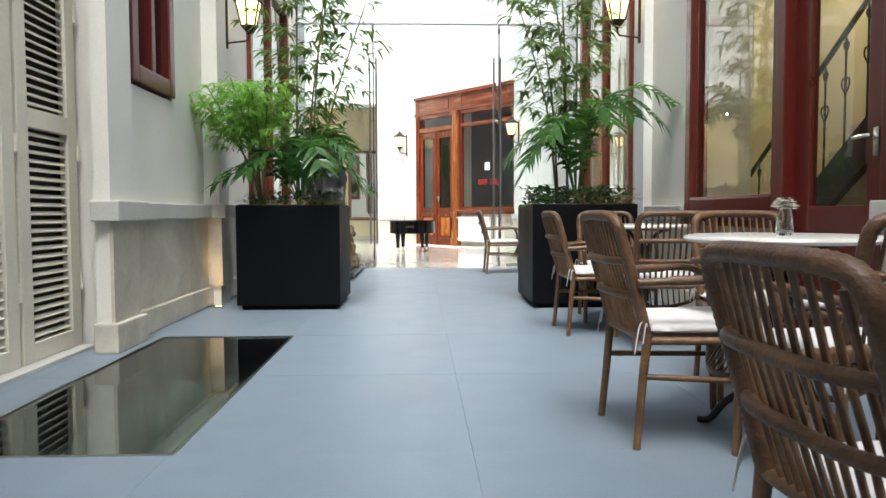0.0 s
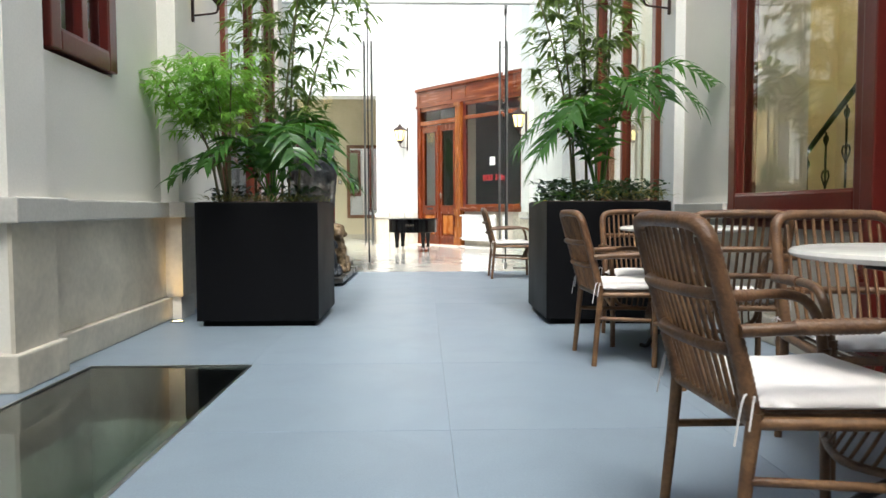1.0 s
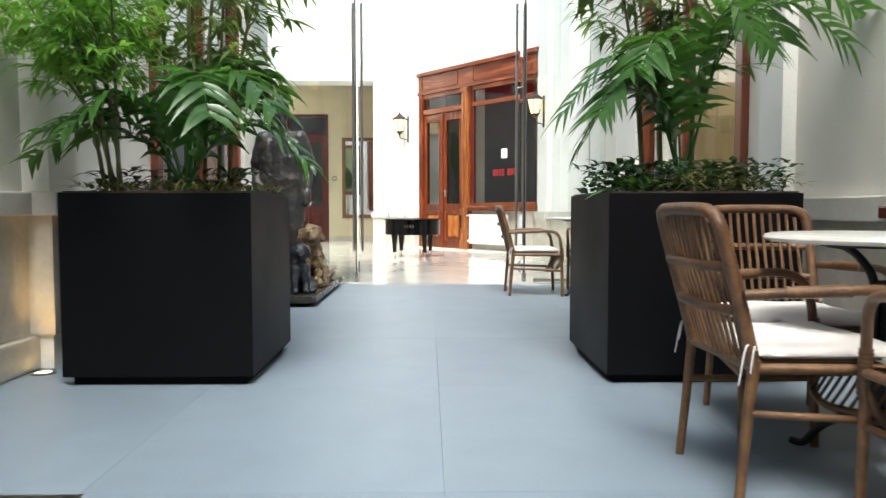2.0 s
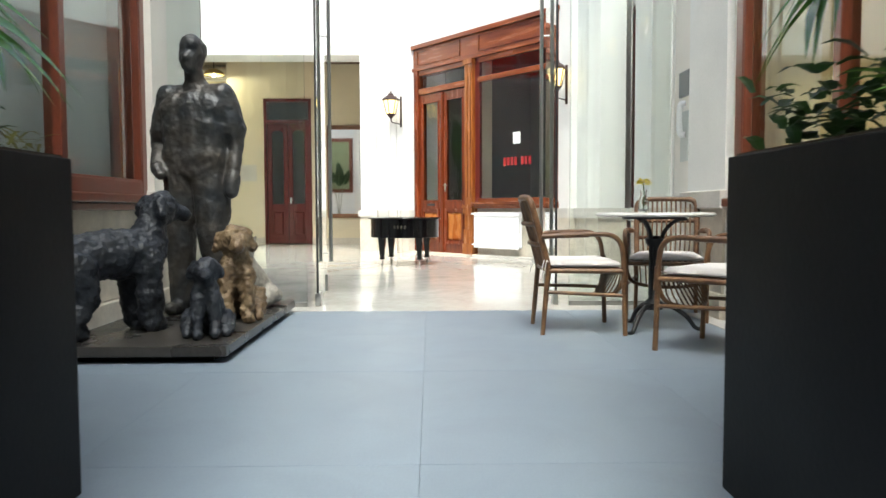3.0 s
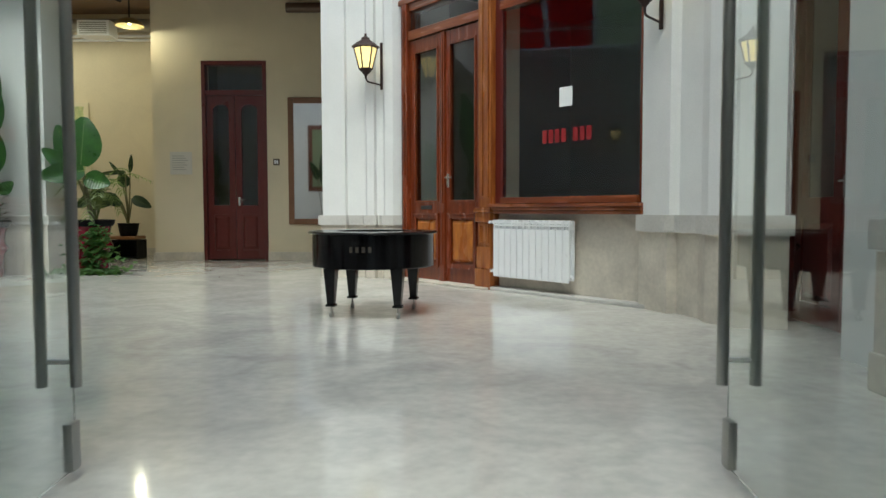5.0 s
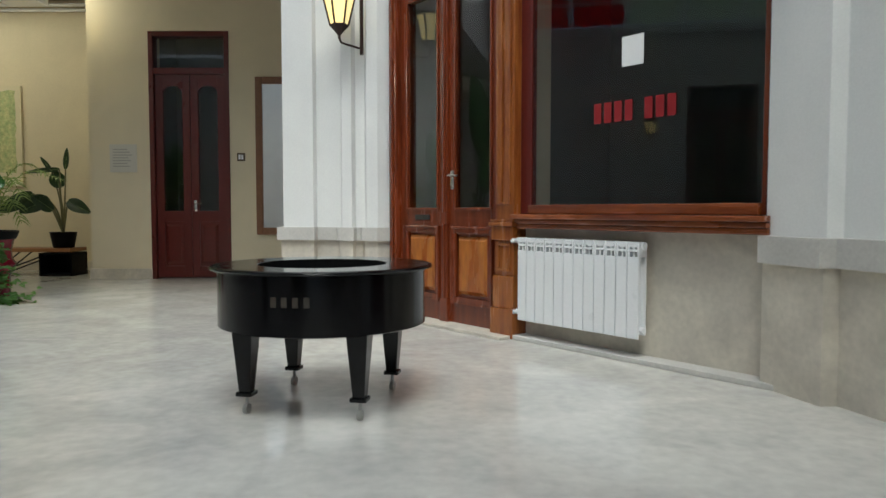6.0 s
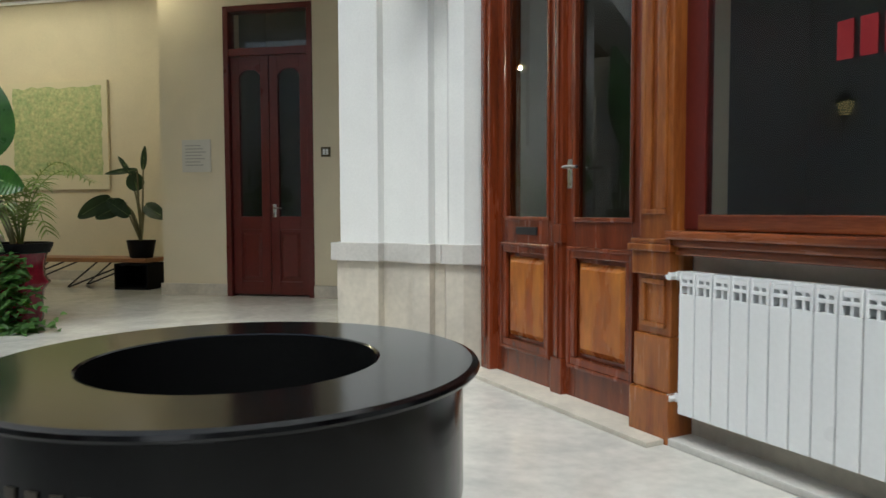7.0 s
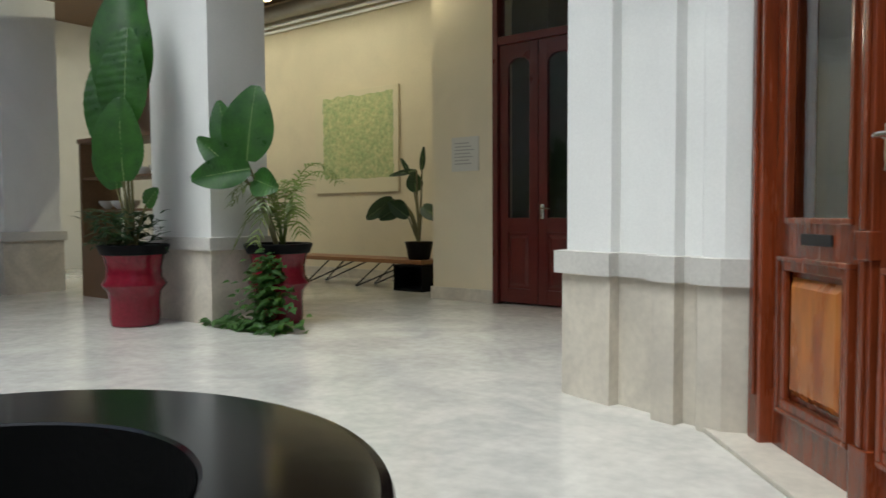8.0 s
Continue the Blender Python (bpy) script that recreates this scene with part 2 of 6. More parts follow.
# stone dado, ledge and skirting of the atrium
for box in ((-2.01, -1.98, 4.91, 10.55, 0.17, 0.75), (-1.92, -1.9, 4.55, 4.93, 0.17, 0.75), (-2.01, -1.86, 6.65, 6.99, 0.17, 0.75), (-1.91, -1.89, 10.55, 11.68, 0.17, 0.75)):
    structure("dado_west", B(box), STONE, "cream stone dado below the ledge")
for box in ((-2.01, -1.93, 4.91, 8.27, 0.75, 0.86), (-2.01, -1.85, 4.51, 4.97, 0.75, 0.865), (-2.01, -1.815, 6.605, 7.035, 0.75, 0.865), (-2.01, -1.85, 10.55, 11.71, 0.75, 0.865)):
    structure("ledge_west", B(box, bevel=0.008), LEDGE, "moulded stone dado ledge")
for box in ((-2.01, -1.945, 4.95, 10.55, 0, 0.165), (-2.01, -1.87, 4.51, 4.97, 0, 0.17), (-2.01, -1.86, 10.55, 11.69, 0, 0.17)):
    structure("skirting_west", B(box, bevel=0.012), STONE, "tall stone skirting")
structure("dado_east", B((1.97, 2.0, 4.66, 10.06, 0.17, 0.72), (1.88, 1.90, 2.98, 3.57, 0.17, 0.72), (1.93, 1.95, 10.1, 10.82, 0.17, 0.73), (2.06, 2.08, 12.13, 12.72, 0.17, 0.6)), STONE, "cream stone dado below the ledge")
structure("ledge_east", B((1.93, 2.0, 6.2, 7.72, 0.72, 0.84), (1.84, 2.0, 2.96, 3.6, 0.72, 0.84), (1.90, 2.0, 10.08, 10.84, 0.73, 0.85), (2.03, 2.3, 12.10, 12.74, 0.61, 0.74), bevel=0.008), LEDGE, "moulded stone dado ledge")
structure("skirting_east", B((1.94, 2.0, 4.66, 10.06, 0, 0.165), (1.86, 2.0, 2.96, 3.58, 0, 0.17), (1.91, 2.0, 10.08, 10.84, 0, 0.17), (2.04, 2.3, 12.11, 12.73, 0, 0.17), bevel=0.012), STONE, "tall stone skirting")

# floors
floor = structure("floor_atrium", B((-2.6, 2.8, -2.5, 2.78, -0.3, -0.012), (-2.6, -1.825, 2.78, 5.08, -0.3, -0.012), (-0.985, 2.8, 2.78, 5.08, -0.3, -0.012), (-2.6, 2.8, 5.08, 10.61, -0.3, -0.012)), GROUT, "screed with joints under the blue grey tiles")
structure("floor_courtyard", B((-12.5, 4.0, 10.61, 18.2, -0.3, 0.0), (-12.5, 4.0, 18.2, 25.0, -0.3, 0.0)), MARBLE, "polished cream marble courtyard floor")

# courtyard and corridor walls
structure("column", prism(bmesh.new(), [(-0.16, 17.86), (-0.24, 17.92), (-0.345, 17.87), (-0.44, 17.90), (-0.46, 17.955), (-0.54, 17.975), (-0.565, 17.915), (-0.65, 17.94), (-0.67, 18.03), (-0.89, 18.10), (-0.91, 18.04), (-1.19, 18.14), (-1.19, 18.75), (0.3, 18.75), (0.3, 18.2)], 0, 3.5), WHITE, "white plastered stepped corner column")
structure("column_dado", prism(bmesh.new(), [(-0.2, 17.93), (-0.24, 17.89), (-0.345, 17.845), (-0.455, 17.88), (-0.475, 17.935), (-0.535, 17.95), (-0.555, 17.89), (-0.665, 17.92), (-0.685, 18.01), (-0.885, 18.075), (-0.905, 18.015), (-1.205, 18.115), (-1.205, 18.76), (-0.2, 18.76)], 0, 0.61), STONE, "cream stone base of the column")
structure("column_ledge", prism(bmesh.new(), [(-0.2, 17.93), (-0.24, 17.86), (-0.345, 17.815), (-0.475, 17.855), (-0.495, 17.91), (-0.525, 17.92), (-0.545, 17.86), (-0.685, 17.90), (-0.705, 17.985), (-0.875, 18.045), (-0.895, 17.985), (-1.235, 18.085), (-1.235, 18.78), (-0.2, 18.78)], 0.61, 0.72), LEDGE, "grey stone ledge round the column")
structure("wall_north_upper", B((-12.5, 0.3, 18.15, 18.75, 3.41, 6.2)), WHITE, "white wall over the corridor openings")
structure("pillar", B((-5.45, -4.585, 18.42, 19.0, 0, 3.41)), WHITE, "white square pillar between the openings")
structure("pillar_dado", B((-5.47, -4.565, 18.40, 19.02, 0, 0.61)), STONE, "cream stone base of the pillar")
structure("pillar_ledge", B((-5.50, -4.535, 18.37, 19.05, 0.61, 0.72), bevel=0.008), LEDGE, "grey stone ledge round the pillar")
structure("wall_north", B((-4.27, -3.50, 20.95, 21.3, 0, 4.15), (-2.50, 0.8, 20.95, 21.3, 0, 4.15), (-3.50, -2.50, 20.95, 21.3, 3.09, 4.15), (-4.27, -4.0, 21.3, 22.3, 0, 4.15)), CREAM, "cream plastered corridor wall")
structure("wall_recess", B((-12.0, -4.0, 22.28, 22.6, 0, 4.4)), CREAM, "warm yellow plastered recess wall")
structure("wall_corridor_east", B((0.8, 1.1, 18.0, 21.3, 0, 4.15)), CREAM, "plain cream corridor end wall")
structure("baseboard", B((-4.29, -3.50, 20.925, 20.95, 0, 0.13), (-2.50, 0.8, 20.925, 20.95, 0, 0.13), (-12, -4.27, 22.25, 22.28, 0, 0.13), bevel=0.004), STONE, "low yellow stone baseboard")
structure("ceiling", B((-12.0, 1.1, 18.76, 22.6, 4.15, 4.3)), mat("brown timber ceiling", (0.22, 0.14, 0.08), 0.7, 0.2, 2, 30, 0.1, stretch=(0.6, 6, 6)), "corridor ceiling")
structure("wall_west_court", B((-9.6, -9.3, 11.9, 13.3, 0, 4.3), (-9.6, -9.3, 14.6, 18.4, 0, 4.3), (-9.6, -9.3, 13.3, 14.6, 3.28, 4.3), (-9.3, -2.5, 11.84, 12.24, 0, 4.6), (-12.3, -12.0, 18.2, 25, 0, 4.4)), WHITE, "white plastered courtyard wall")
structure("wall_corner_east", prism(bmesh.new(), [(1.79, 15.40), (1.90, 15.05), (1.98, 15.06), (2.05, 14.80), (2.03, 14.62), (2.13, 14.40), (2.42, 14.30), (2.60, 14.74), (3.2, 14.8), (3.2, 15.4)], 0, 5.6), WHITE, "white stepped plaster corner")
structure("corner_dado", prism(bmesh.new(), [(1.77, 15.39), (1.88, 15.03), (1.96, 15.04), (2.03, 14.79), (2.01, 14.61), (2.11, 14.375), (2.44, 14.275), (2.60, 14.72), (2.5, 15.2)], 0, 0.61), STONE, "cream stone base of the corner")
structure("corner_ledge", prism(bmesh.new(), [(1.74, 15.38), (1.85, 15.01), (1.93, 15.02), (2.00, 14.77), (1.98, 14.60), (2.09, 14.345), (2.46, 14.245), (2.60, 14.71), (2.5, 15.2)], 0.61, 0.74), LEDGE, "grey stone ledge round the corner")
structure("wall_door_east", B((2.62, 2.9, 13.4, 14.75, 3.3, 4.6), (2.3, 2.9, 12.7, 13.4, 0, 4.6)), WHITE, "white wall over the side door")

# diagonal shopfront wall: local x runs along it, local y out into the courtyard
DIAG = Matrix(((-0.632, -0.775, 0, 1.80), (0.775, -0.632, 0, 15.43), (0, 0, 1, 0), (0, 0, 0, 1)))
w = structure("dado_diagonal", B((-0.05, 1.72, -0.35, -0.04, 0, 0.745)), STONE, "beige stone dado under the shop window")
w.matrix_world = DIAG
w = structure("wall_diagonal", B((-0.4, 3.5, -0.35, -0.06, 3.50, 6.0), (3.185, 3.5, -0.35, -0.06, 0, 3.50)), WHITE, "white plastered wall over the shopfront")
w.matrix_world = DIAG
w = structure("kerb_diagonal", B((-0.1, 1.7, -0.05, 0.085, 0, 0.03), (3.30, 3.35, -0.05, 0.09, 0, 0.025), bevel=0.006), LEDGE, "low grey stone kerb along the shopfront")
w.matrix_world = DIAG
w = structure("threshold", B((1.70, 3.34, -0.06, 0.18, 0, 0.022), bevel=0.005), STONE, "beige stone threshold before the shop door")
w.matrix_world = DIAG
# the room behind the shopfront; its dimness is put into the dark wall colour
w = structure("wall_shop", B((-0.8, 3.6, -3.4, -3.2, 0, 3.6), (-0.8, -0.6, -3.2, -0.4, 0, 3.6), (3.5, 3.7, -3.2, -0.4, 0, 3.6), (-0.8, 3.7, -3.4, -0.36, 3.42, 3.55), (-0.8, 3.7, -3.4, -0.06, -0.04, 0.004)), SHOPWALL, "walls of the room behind the shopfront, dimness put into their colour")
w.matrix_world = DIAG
# rooms behind the atrium windows
structure("wall_room_east", B((5.0, 5.2, 2.9, 10.5, 0, 4), (2.5, 5.0, 2.9, 3.1, 0, 4), (2.5, 5.0, 10.2, 10.4, 0, 4), (2.5, 5.0, 2.9, 10.4, 3.8, 4.0), (2.5, 5.0, 2.9, 10.4, -0.2, -0.02)), CREAM, "cream walls of the room beyond the windows")
structure("wall_room_west", B((-4.6, -4.4, 4.8, 11.0, 0, 4), (-4.4, -2.5, 4.8, 5.0, 0, 4), (-4.4, -2.5, 10.8, 11, 0, 4), (-4.4, -2.5, 4.8, 11, 3.8, 4.0), (-4.4, -2.5, 4.8, 11, -0.2, -0.02)), CREAM, "cream walls of the room beyond the windows")
structure("wall_court_east", B((3.4, 3.6, 12.5, 15.5, 0, 4.5)), WHITE, "plain white outer wall")


# ---- joinery ----
def panel_raised(bm, x0, x1, z0, z1, y, d=0.018):
    """A raised field with a bevelled border on the face y."""
    g = 0.03
    a = [(x0, z0), (x1, z0), (x1, z1), (x0, z1)]
    b = [(x0 + g, z0 + g), (x1 - g, z0 + g), (x1 - g, z1 - g), (x0 + g, z1 - g)]
    va = [bm.verts.new((x, y, z)) for x, z in a]
    vb = [bm.verts.new((x, y + d, z)) for x, z in b]
    for k in range(4):
        bm.faces.new((va[k], va[(k + 1) % 4], vb[(k + 1) % 4], vb[k]))
    bm.faces.new(vb)
    bmesh.ops.recalc_face_normals(bm, faces=bm.faces[:])
    return bm


def moulding(x0, x1, z0, z1, y, wd=0.022, d=0.016):
    return B((x0, x1, y, y + d, z0, z0 + wd), (x0, x1, y, y + d, z1 - wd, z1), (x0, x0 + wd, y, y + d, z0 + wd, z1 - wd), (x1 - wd, x1, y, y + d, z0 + wd, z1 - wd), bevel=0.005)


def lever(parent, x, y, z, sign=1):
    bm = B((x - 0.02, x + 0.02, y, y + 0.012, z - 0.10, z + 0.04), bevel=0.004)
    tube(bm, spline([(x, y + 0.01, z), (x, y + 0.05, z), (x + sign * 0.04, y + 0.055, z), (x + sign * 0.11, y + 0.055, z - 0.004)], 4), 0.009)
    part("handle", bm, CHROME, parent, "chrome lever handle", smooth=40)


shop = thing("shopfront", DIAG, "varnished cedar shopfront with a paired door and a large window", "shopfront", kind="structure")
part("entablature", B((-0.02, 3.26, -0.05, 0.05, 3.06, 3.12), (-0.02, 3.26, -0.05, 0.02, 3.12, 3.43), (-0.04, 3.28, -0.05, 0.07, 3.43, 3.50), bevel=0.008), WOODH, shop)
part("frieze_panel", moulding(0.12, 1.60, 3.15, 3.40, 0.02), WOODH, shop)
part("frieze_panel", moulding(2.02, 3.12, 3.15, 3.40, 0.02), WOODH, shop)
pil = part("pilaster", B((1.70, 1.88, -0.16, 0.06, 0.42, 3.06), (1.74, 1.775, 0.06, 0.072, 0.9, 2.95), (1.805, 1.84, 0.06, 0.072, 0.9, 2.95), (1.68, 1.90, -0.05, 0.09, 0.0, 0.2), (1.69, 1.89, -0.05, 0.075, 0.2, 0.42),
                        (1.685, 1.895, -0.05, 0.085, 0.66, 0.755), (1.672, 1.908, -0.05, 0.10, 0.755, 0.785), (1.68, 1.90, -0.05, 0.09, 0.785, 0.805), (1.685, 1.895, -0.05, 0.085, 2.98, 3.06), bevel=0.007), WOODP, shop)
part("pilaster_panel", moulding(1.725, 1.855, 0.45, 0.645, 0.059, 0.022, 0.014), WOODP, shop)
part("pilaster_panel", moulding(1.725, 1.855, 0.90, 2.94, 0.059, 0.022, 0.014), WOODP, shop)
part("jamb", B((3.082, 3.18, -0.16, 0.05, 0, 3.06), (3.115, 3.145, 0.05, 0.062, 0.2, 3.0), bevel=0.006), WOOD, shop)
part("door_head", B((1.88, 3.08, -0.15, 0.03, 2.66, 2.76), (1.88, 3.08, -0.15, 0.02, 2.98, 3.06), bevel=0.006), WOODH, shop)
part("transom_pane", B((1.90, 3.07, -0.022, -0.014, 2.76, 2.98)), PANE, shop)
for x0, x1, s in ((1.89, 2.477, 1), (2.493, 3.08, -1)):
    leaf = part("door", B((x0, x0 + 0.10, -0.045, 0.0, 0.02, 2.65), (x1 - 0.10, x1, -0.045, 0.0, 0.02, 2.65), (x0 + 0.1, x1 - 0.1, -0.045, 0.0, 0.02, 0.22), (x0 + 0.1, x1 - 0.1, -0.045, 0.0, 0.69, 0.885),
                          (x0 + 0.1, x1 - 0.1, -0.045, 0.0, 2.50, 2.65), (x0 + 0.1, x1 - 0.1, -0.04, -0.012, 0.22, 0.69), bevel=0.003), WOOD, shop, "glazed cedar door leaf")
    part("panel", panel_raised(bmesh.new(), x0 + 0.125, x1 - 0.125, 0.24, 0.67, -0.011, 0.024), PANELW, leaf, "golden raised door panel")
    part("panel_moulding", moulding(x0 + 0.075, x1 - 0.075, 0.178, 0.735, -0.003, 0.042, 0.022), WOOD, leaf)
    part("panel_moulding", moulding(x0 + 0.065, x1 - 0.065, 0.168, 0.745, -0.003, 0.018, 0.030), WOOD, leaf)
    part("pane", B((x0 + 0.10, x1 - 0.10, -0.026, -0.02, 0.885, 2.50)), PANE, leaf)
    part("glazing_bead", moulding(x0 + 0.085, x1 - 0.085, 0.863, 2.522, -0.004, 0.022, 0.016), WOOD, leaf)
part("astragal", B((2.453, 2.518, -0.004, 0.024, 0.02, 2.65), (2.441, 2.530, -0.004, 0.036, 0.02, 0.20), (2.443, 2.528, -0.004, 0.034, 0.76, 0.85), (2.473, 2.498, 0.024, 0.034, 0.20, 0.76), (2.473, 2.498, 0.024, 0.034, 0.85, 2.62), bevel=0.006), WOOD, shop)
lever(shop, 2.41, 0.0, 1.12, -1)
part("letter_slot", B((2.69, 2.88, 0.0, 0.008, 0.79, 0.83), bevel=0.003), IRON, shop, "small black letter slot")
part("window_frame", B((0.025, 1.6, -0.05, 0.03, 0.84, 0.90), (0.025, 1.6, -0.05, 0.04, 2.68, 2.76), (0.025, 1.6, -0.05, 0.02, 2.98, 3.06), bevel=0.007), WOODH, shop)
part("window_stile", B((0.0, 0.025, -0.05, 0.0, 0.84, 3.06), bevel=0.004), WOOD, shop)
part("window_stile", B((1.60, 1.70, -0.05, -0.004, 0.84, 3.06), bevel=0.006), DARKWOOD, shop)
part("sill", B((-0.04, 1.70, -0.05, 0.10, 0.805, 0.838), (-0.04, 1.70, -0.05, 0.075, 0.775, 0.805), (-0.04, 1.70, -0.05, 0.055, 0.742, 0.775), bevel=0.008), WOODH, shop)
part("pane", B((0.025, 1.60, -0.024, -0.016, 0.90, 2.68)), PANE, shop)
part("pane", B((0.025, 1.60, -0.024, -0.016, 2.76, 2.98)), PANE, shop)


def arched_head(x0, x1, z, rise, y0, y1, n=14):
    """The wood between a flat rail at z and a low arch under it."""
    bm = bmesh.new()
    rows = []
    for k in range(n + 1):
        u = 2 * k / n - 1
        x, low = x0 + (x1 - x0) * k / n, z - 0.004 - rise * abs(u) ** 2.6
        rows.append([bm.verts.new(p) for p in ((x, y0, low), (x, y1, low), (x, y1, z), (x, y0, z))])
    for a, b in zip(rows, rows[1:]):
        for k in range(4):
            bm.faces.new((a[k], a[(k + 1) % 4], b[(k + 1) % 4], b[k]))
    bm.faces.new(rows[0])
    bm.faces.new(rows[-1])
    bmesh.ops.recalc_face_normals(bm, faces=bm.faces[:])
    return bm


def paired_door(name, m, wide, high, label):
    """A dark red paired door with glazed upper lights and a transom; local x along the wall, y out of it."""
    d = thing(name, m, label, "door", kind="structure")
    h = wide / 2
    hd = high * 0.83
    part("door_frame", B((-h, -h + 0.06, -0.12, 0.03, 0, high), (h - 0.06, h, -0.12, 0.03, 0, high), (-h + 0.06, h - 0.06, -0.12, 0.03, high - 0.06, high), (-h + 0.06, h - 0.06, -0.12, 0.02, hd, hd + 0.08), bevel=0.006), DARKWOOD, d)
    part("transom_pane", B((-h + 0.06, h - 0.06, -0.03, -0.024, hd + 0.08, high - 0.06)), PANE, d)
    for s in (-1, 1):
        x0, x1 = sorted((s * 0.004, s * (h - 0.065)))
        leaf = part("door", B((x0, x0 + 0.095, -0.06, -0.01, 0.02, hd), (x1 - 0.095, x1, -0.06, -0.01, 0.02, hd), (x0 + 0.095, x1 - 0.095, -0.06, -0.01, 0.02, 0.16), (x0 + 0.095, x1 - 0.095, -0.06, -0.01, 0.72, 0.86),
                              (x0 + 0.095, x1 - 0.095, -0.06, -0.01, hd - 0.14, hd), (x0 + 0.095, x1 - 0.095, -0.05, -0.025, 0.16, 0.72), bevel=0.003), DARKWOOD, d)
        part("panel", panel_raised(bmesh.new(), x0 + 0.11, x1 - 0.11, 0.19, 0.69, -0.025), DARKWOOD, leaf)
        part("pane", B((x0 + 0.095, x1 - 0.095, -0.038, -0.032, 0.86, hd - 0.14)), PANE, leaf)
        part("arched_head", arched_head(x0 + 0.09, x1 - 0.09, hd - 0.137, 0.075, -0.055, -0.013), DARKWOOD, leaf)
        bm = bmesh.new()
        for zc in (0.3, 1.3, 2.1):
            tube(bm, [(s * (h - 0.05), 0.02, zc - 0.04), (s * (h - 0.05), 0.02, zc + 0.04)], 0.01)
        part("hinge", bm, STEEL, leaf, smooth=40)
    lever(d, -0.05, -0.01, 0.95, -1)
    return d


paired_door("door_1", pose(-3.003, 20.97, 0, 0, 0, 180), 1.006, 3.085, "closed dark red paired door with glass and a transom")
paired_door("door_2", pose(2.64, 14.06, 0, 0, 0, 90), 1.3, 3.28, "closed dark red paired side door with tall panes")
paired_door("door_4", pose(-9.32, 13.95, 0, 0, 0, -90), 1.3, 3.28, "closed dark red paired door across the courtyard")
# boxes added behind the doors, coloured dark for unlit rooms
structure("wall_void_west", B((-10.9, -10.8, 12.9, 15.0, 0, 3.5), (-10.8, -9.6, 12.9, 13.0, 0, 3.5), (-10.8, -9.6, 14.9, 15.0, 0, 3.5), (-10.8, -9.6, 13.0, 14.9, 3.4, 3.5), (-10.8, -9.6, 13.0, 14.9, -0.05, 0.004)), SHOPWALL, "dark box added for the dim room behind the far door")
for y in (12.75, 15.3, 17.0):
    structure("pilaster_court", B((-9.3, -9.2, y - 0.22, y + 0.22, 0.72, 4.3)), WHITE, "flat white pilaster across the courtyard")
    structure("pilaster_court_base", B((-9.3, -9.17, y - 0.25, y + 0.25, 0, 0.72)), STONE, "stone base of the pilaster")
structure("wall_void", B((-3.7, -2.3, 22.4, 22.5, 0, 3.5), (-3.8, -3.7, 21.3, 22.5, 0, 3.5), (-2.3, -2.2, 21.3, 22.5, 0, 3.5), (-3.8, -2.2, 21.3, 22.5, 3.5, 3.6)), SHOPWALL, "dark box added for the dim room behind the corridor door")
structure("wall_void_east", B((3.3, 3.4, 13.0, 14.6, 0, 3.5), (2.9, 3.4, 13.0, 13.1, 0, 3.5), (2.9, 3.4, 13.0, 14.6, 3.45, 3.55)), SHOPWALL, "dark box added for the dim room behind the side door")


def window(name, m, wide, z0, z1, label, lights=1, transom=None, sill=True, material=None):
    """A wooden window in a wall; local x along the wall, y out of it, from z0 to z1."""
    material = material or REDWOOD
    win = thing(name, m, label, "window", kind="structure")
    h, f = wide / 2, 0.11
    part("window_frame", B((-h, -h + f, -0.12, 0.03, z0, z1), (h - f, h, -0.12, 0.03, z0, z1), (-h + f, h - f, -0.12, 0.03, z0, z0 + f), (-h + f, h - f, -0.12, 0.03, z1 - f, z1), bevel=0.01), material, win)
    part("glazing_bead", moulding(-h + f - 0.01, h - f + 0.01, z0 + f - 0.01, z1 - f + 0.01, 0.005, 0.02, 0.02), material, win)
    if sill:
        part("window_sill", B((-h - 0.04, h + 0.04, -0.1, 0.09, z0 - 0.04, z0 + 0.015), (-h - 0.02, h + 0.02, -0.1, 0.055, z0 - 0.09, z0 - 0.04), bevel=0.01), material, win)
    step = (wide - 2 * f) / lights
    for k in range(lights):
        x0 = -h + f + k * step
        if k:
            part("mullion", B((x0 - 0.035, x0 + 0.035, -0.08, 0.02, z0 + f, z1 - f), bevel=0.008), material, win)
        part("pane", B((x0 + 0.004, x0 + step - 0.004, -0.034, -0.028, z0 + f, z1 - f)), PANE, win)
    if transom:
        part("transom_bar", B((-h + f, h - f, -0.08, 0.02, transom, transom + 0.08), bevel=0.008), material, win)
    return win


window("window_1", pose(-2.01, 5.51, 0, 0, 0, -90), 0.80, 1.64, 3.28, "small dark wooden window high in the atrium wall", 2, sill=False, material=DARKWOOD)
window("window_2", pose(-1.99, 9.45, 0, 0, 0, -90), 2.30, 0.82, 3.58, "large red brown wooden window behind the bronze group", 2)
b2 = bpy.data.objects["window_2"]
part("blind", B((-1.03, 1.03, -0.20, -0.19, 0.95, 3.45)), BLIND, b2, "pale roller blind behind the panes")
structure("pillar", B((-9.3, -8.45, 18.37, 19.0, 0, 3.44)), WHITE, "white square pillar by the courtyard wall")
structure("pillar_dado", B((-9.32, -8.43, 18.345, 19.02, 0, 0.61)), STONE, "cream stone base of the pillar")
structure("pillar_ledge", B((-9.34, -8.40, 18.315, 19.05, 0.61, 0.72), bevel=0.008), LEDGE, "grey stone ledge round the pillar")
structure("floor_strip", B((1.80, 1.935, 7.3, 10.4, -0.01, 0.004), bevel=0.002), LEDGE, "pale strip on the floor along the wall")
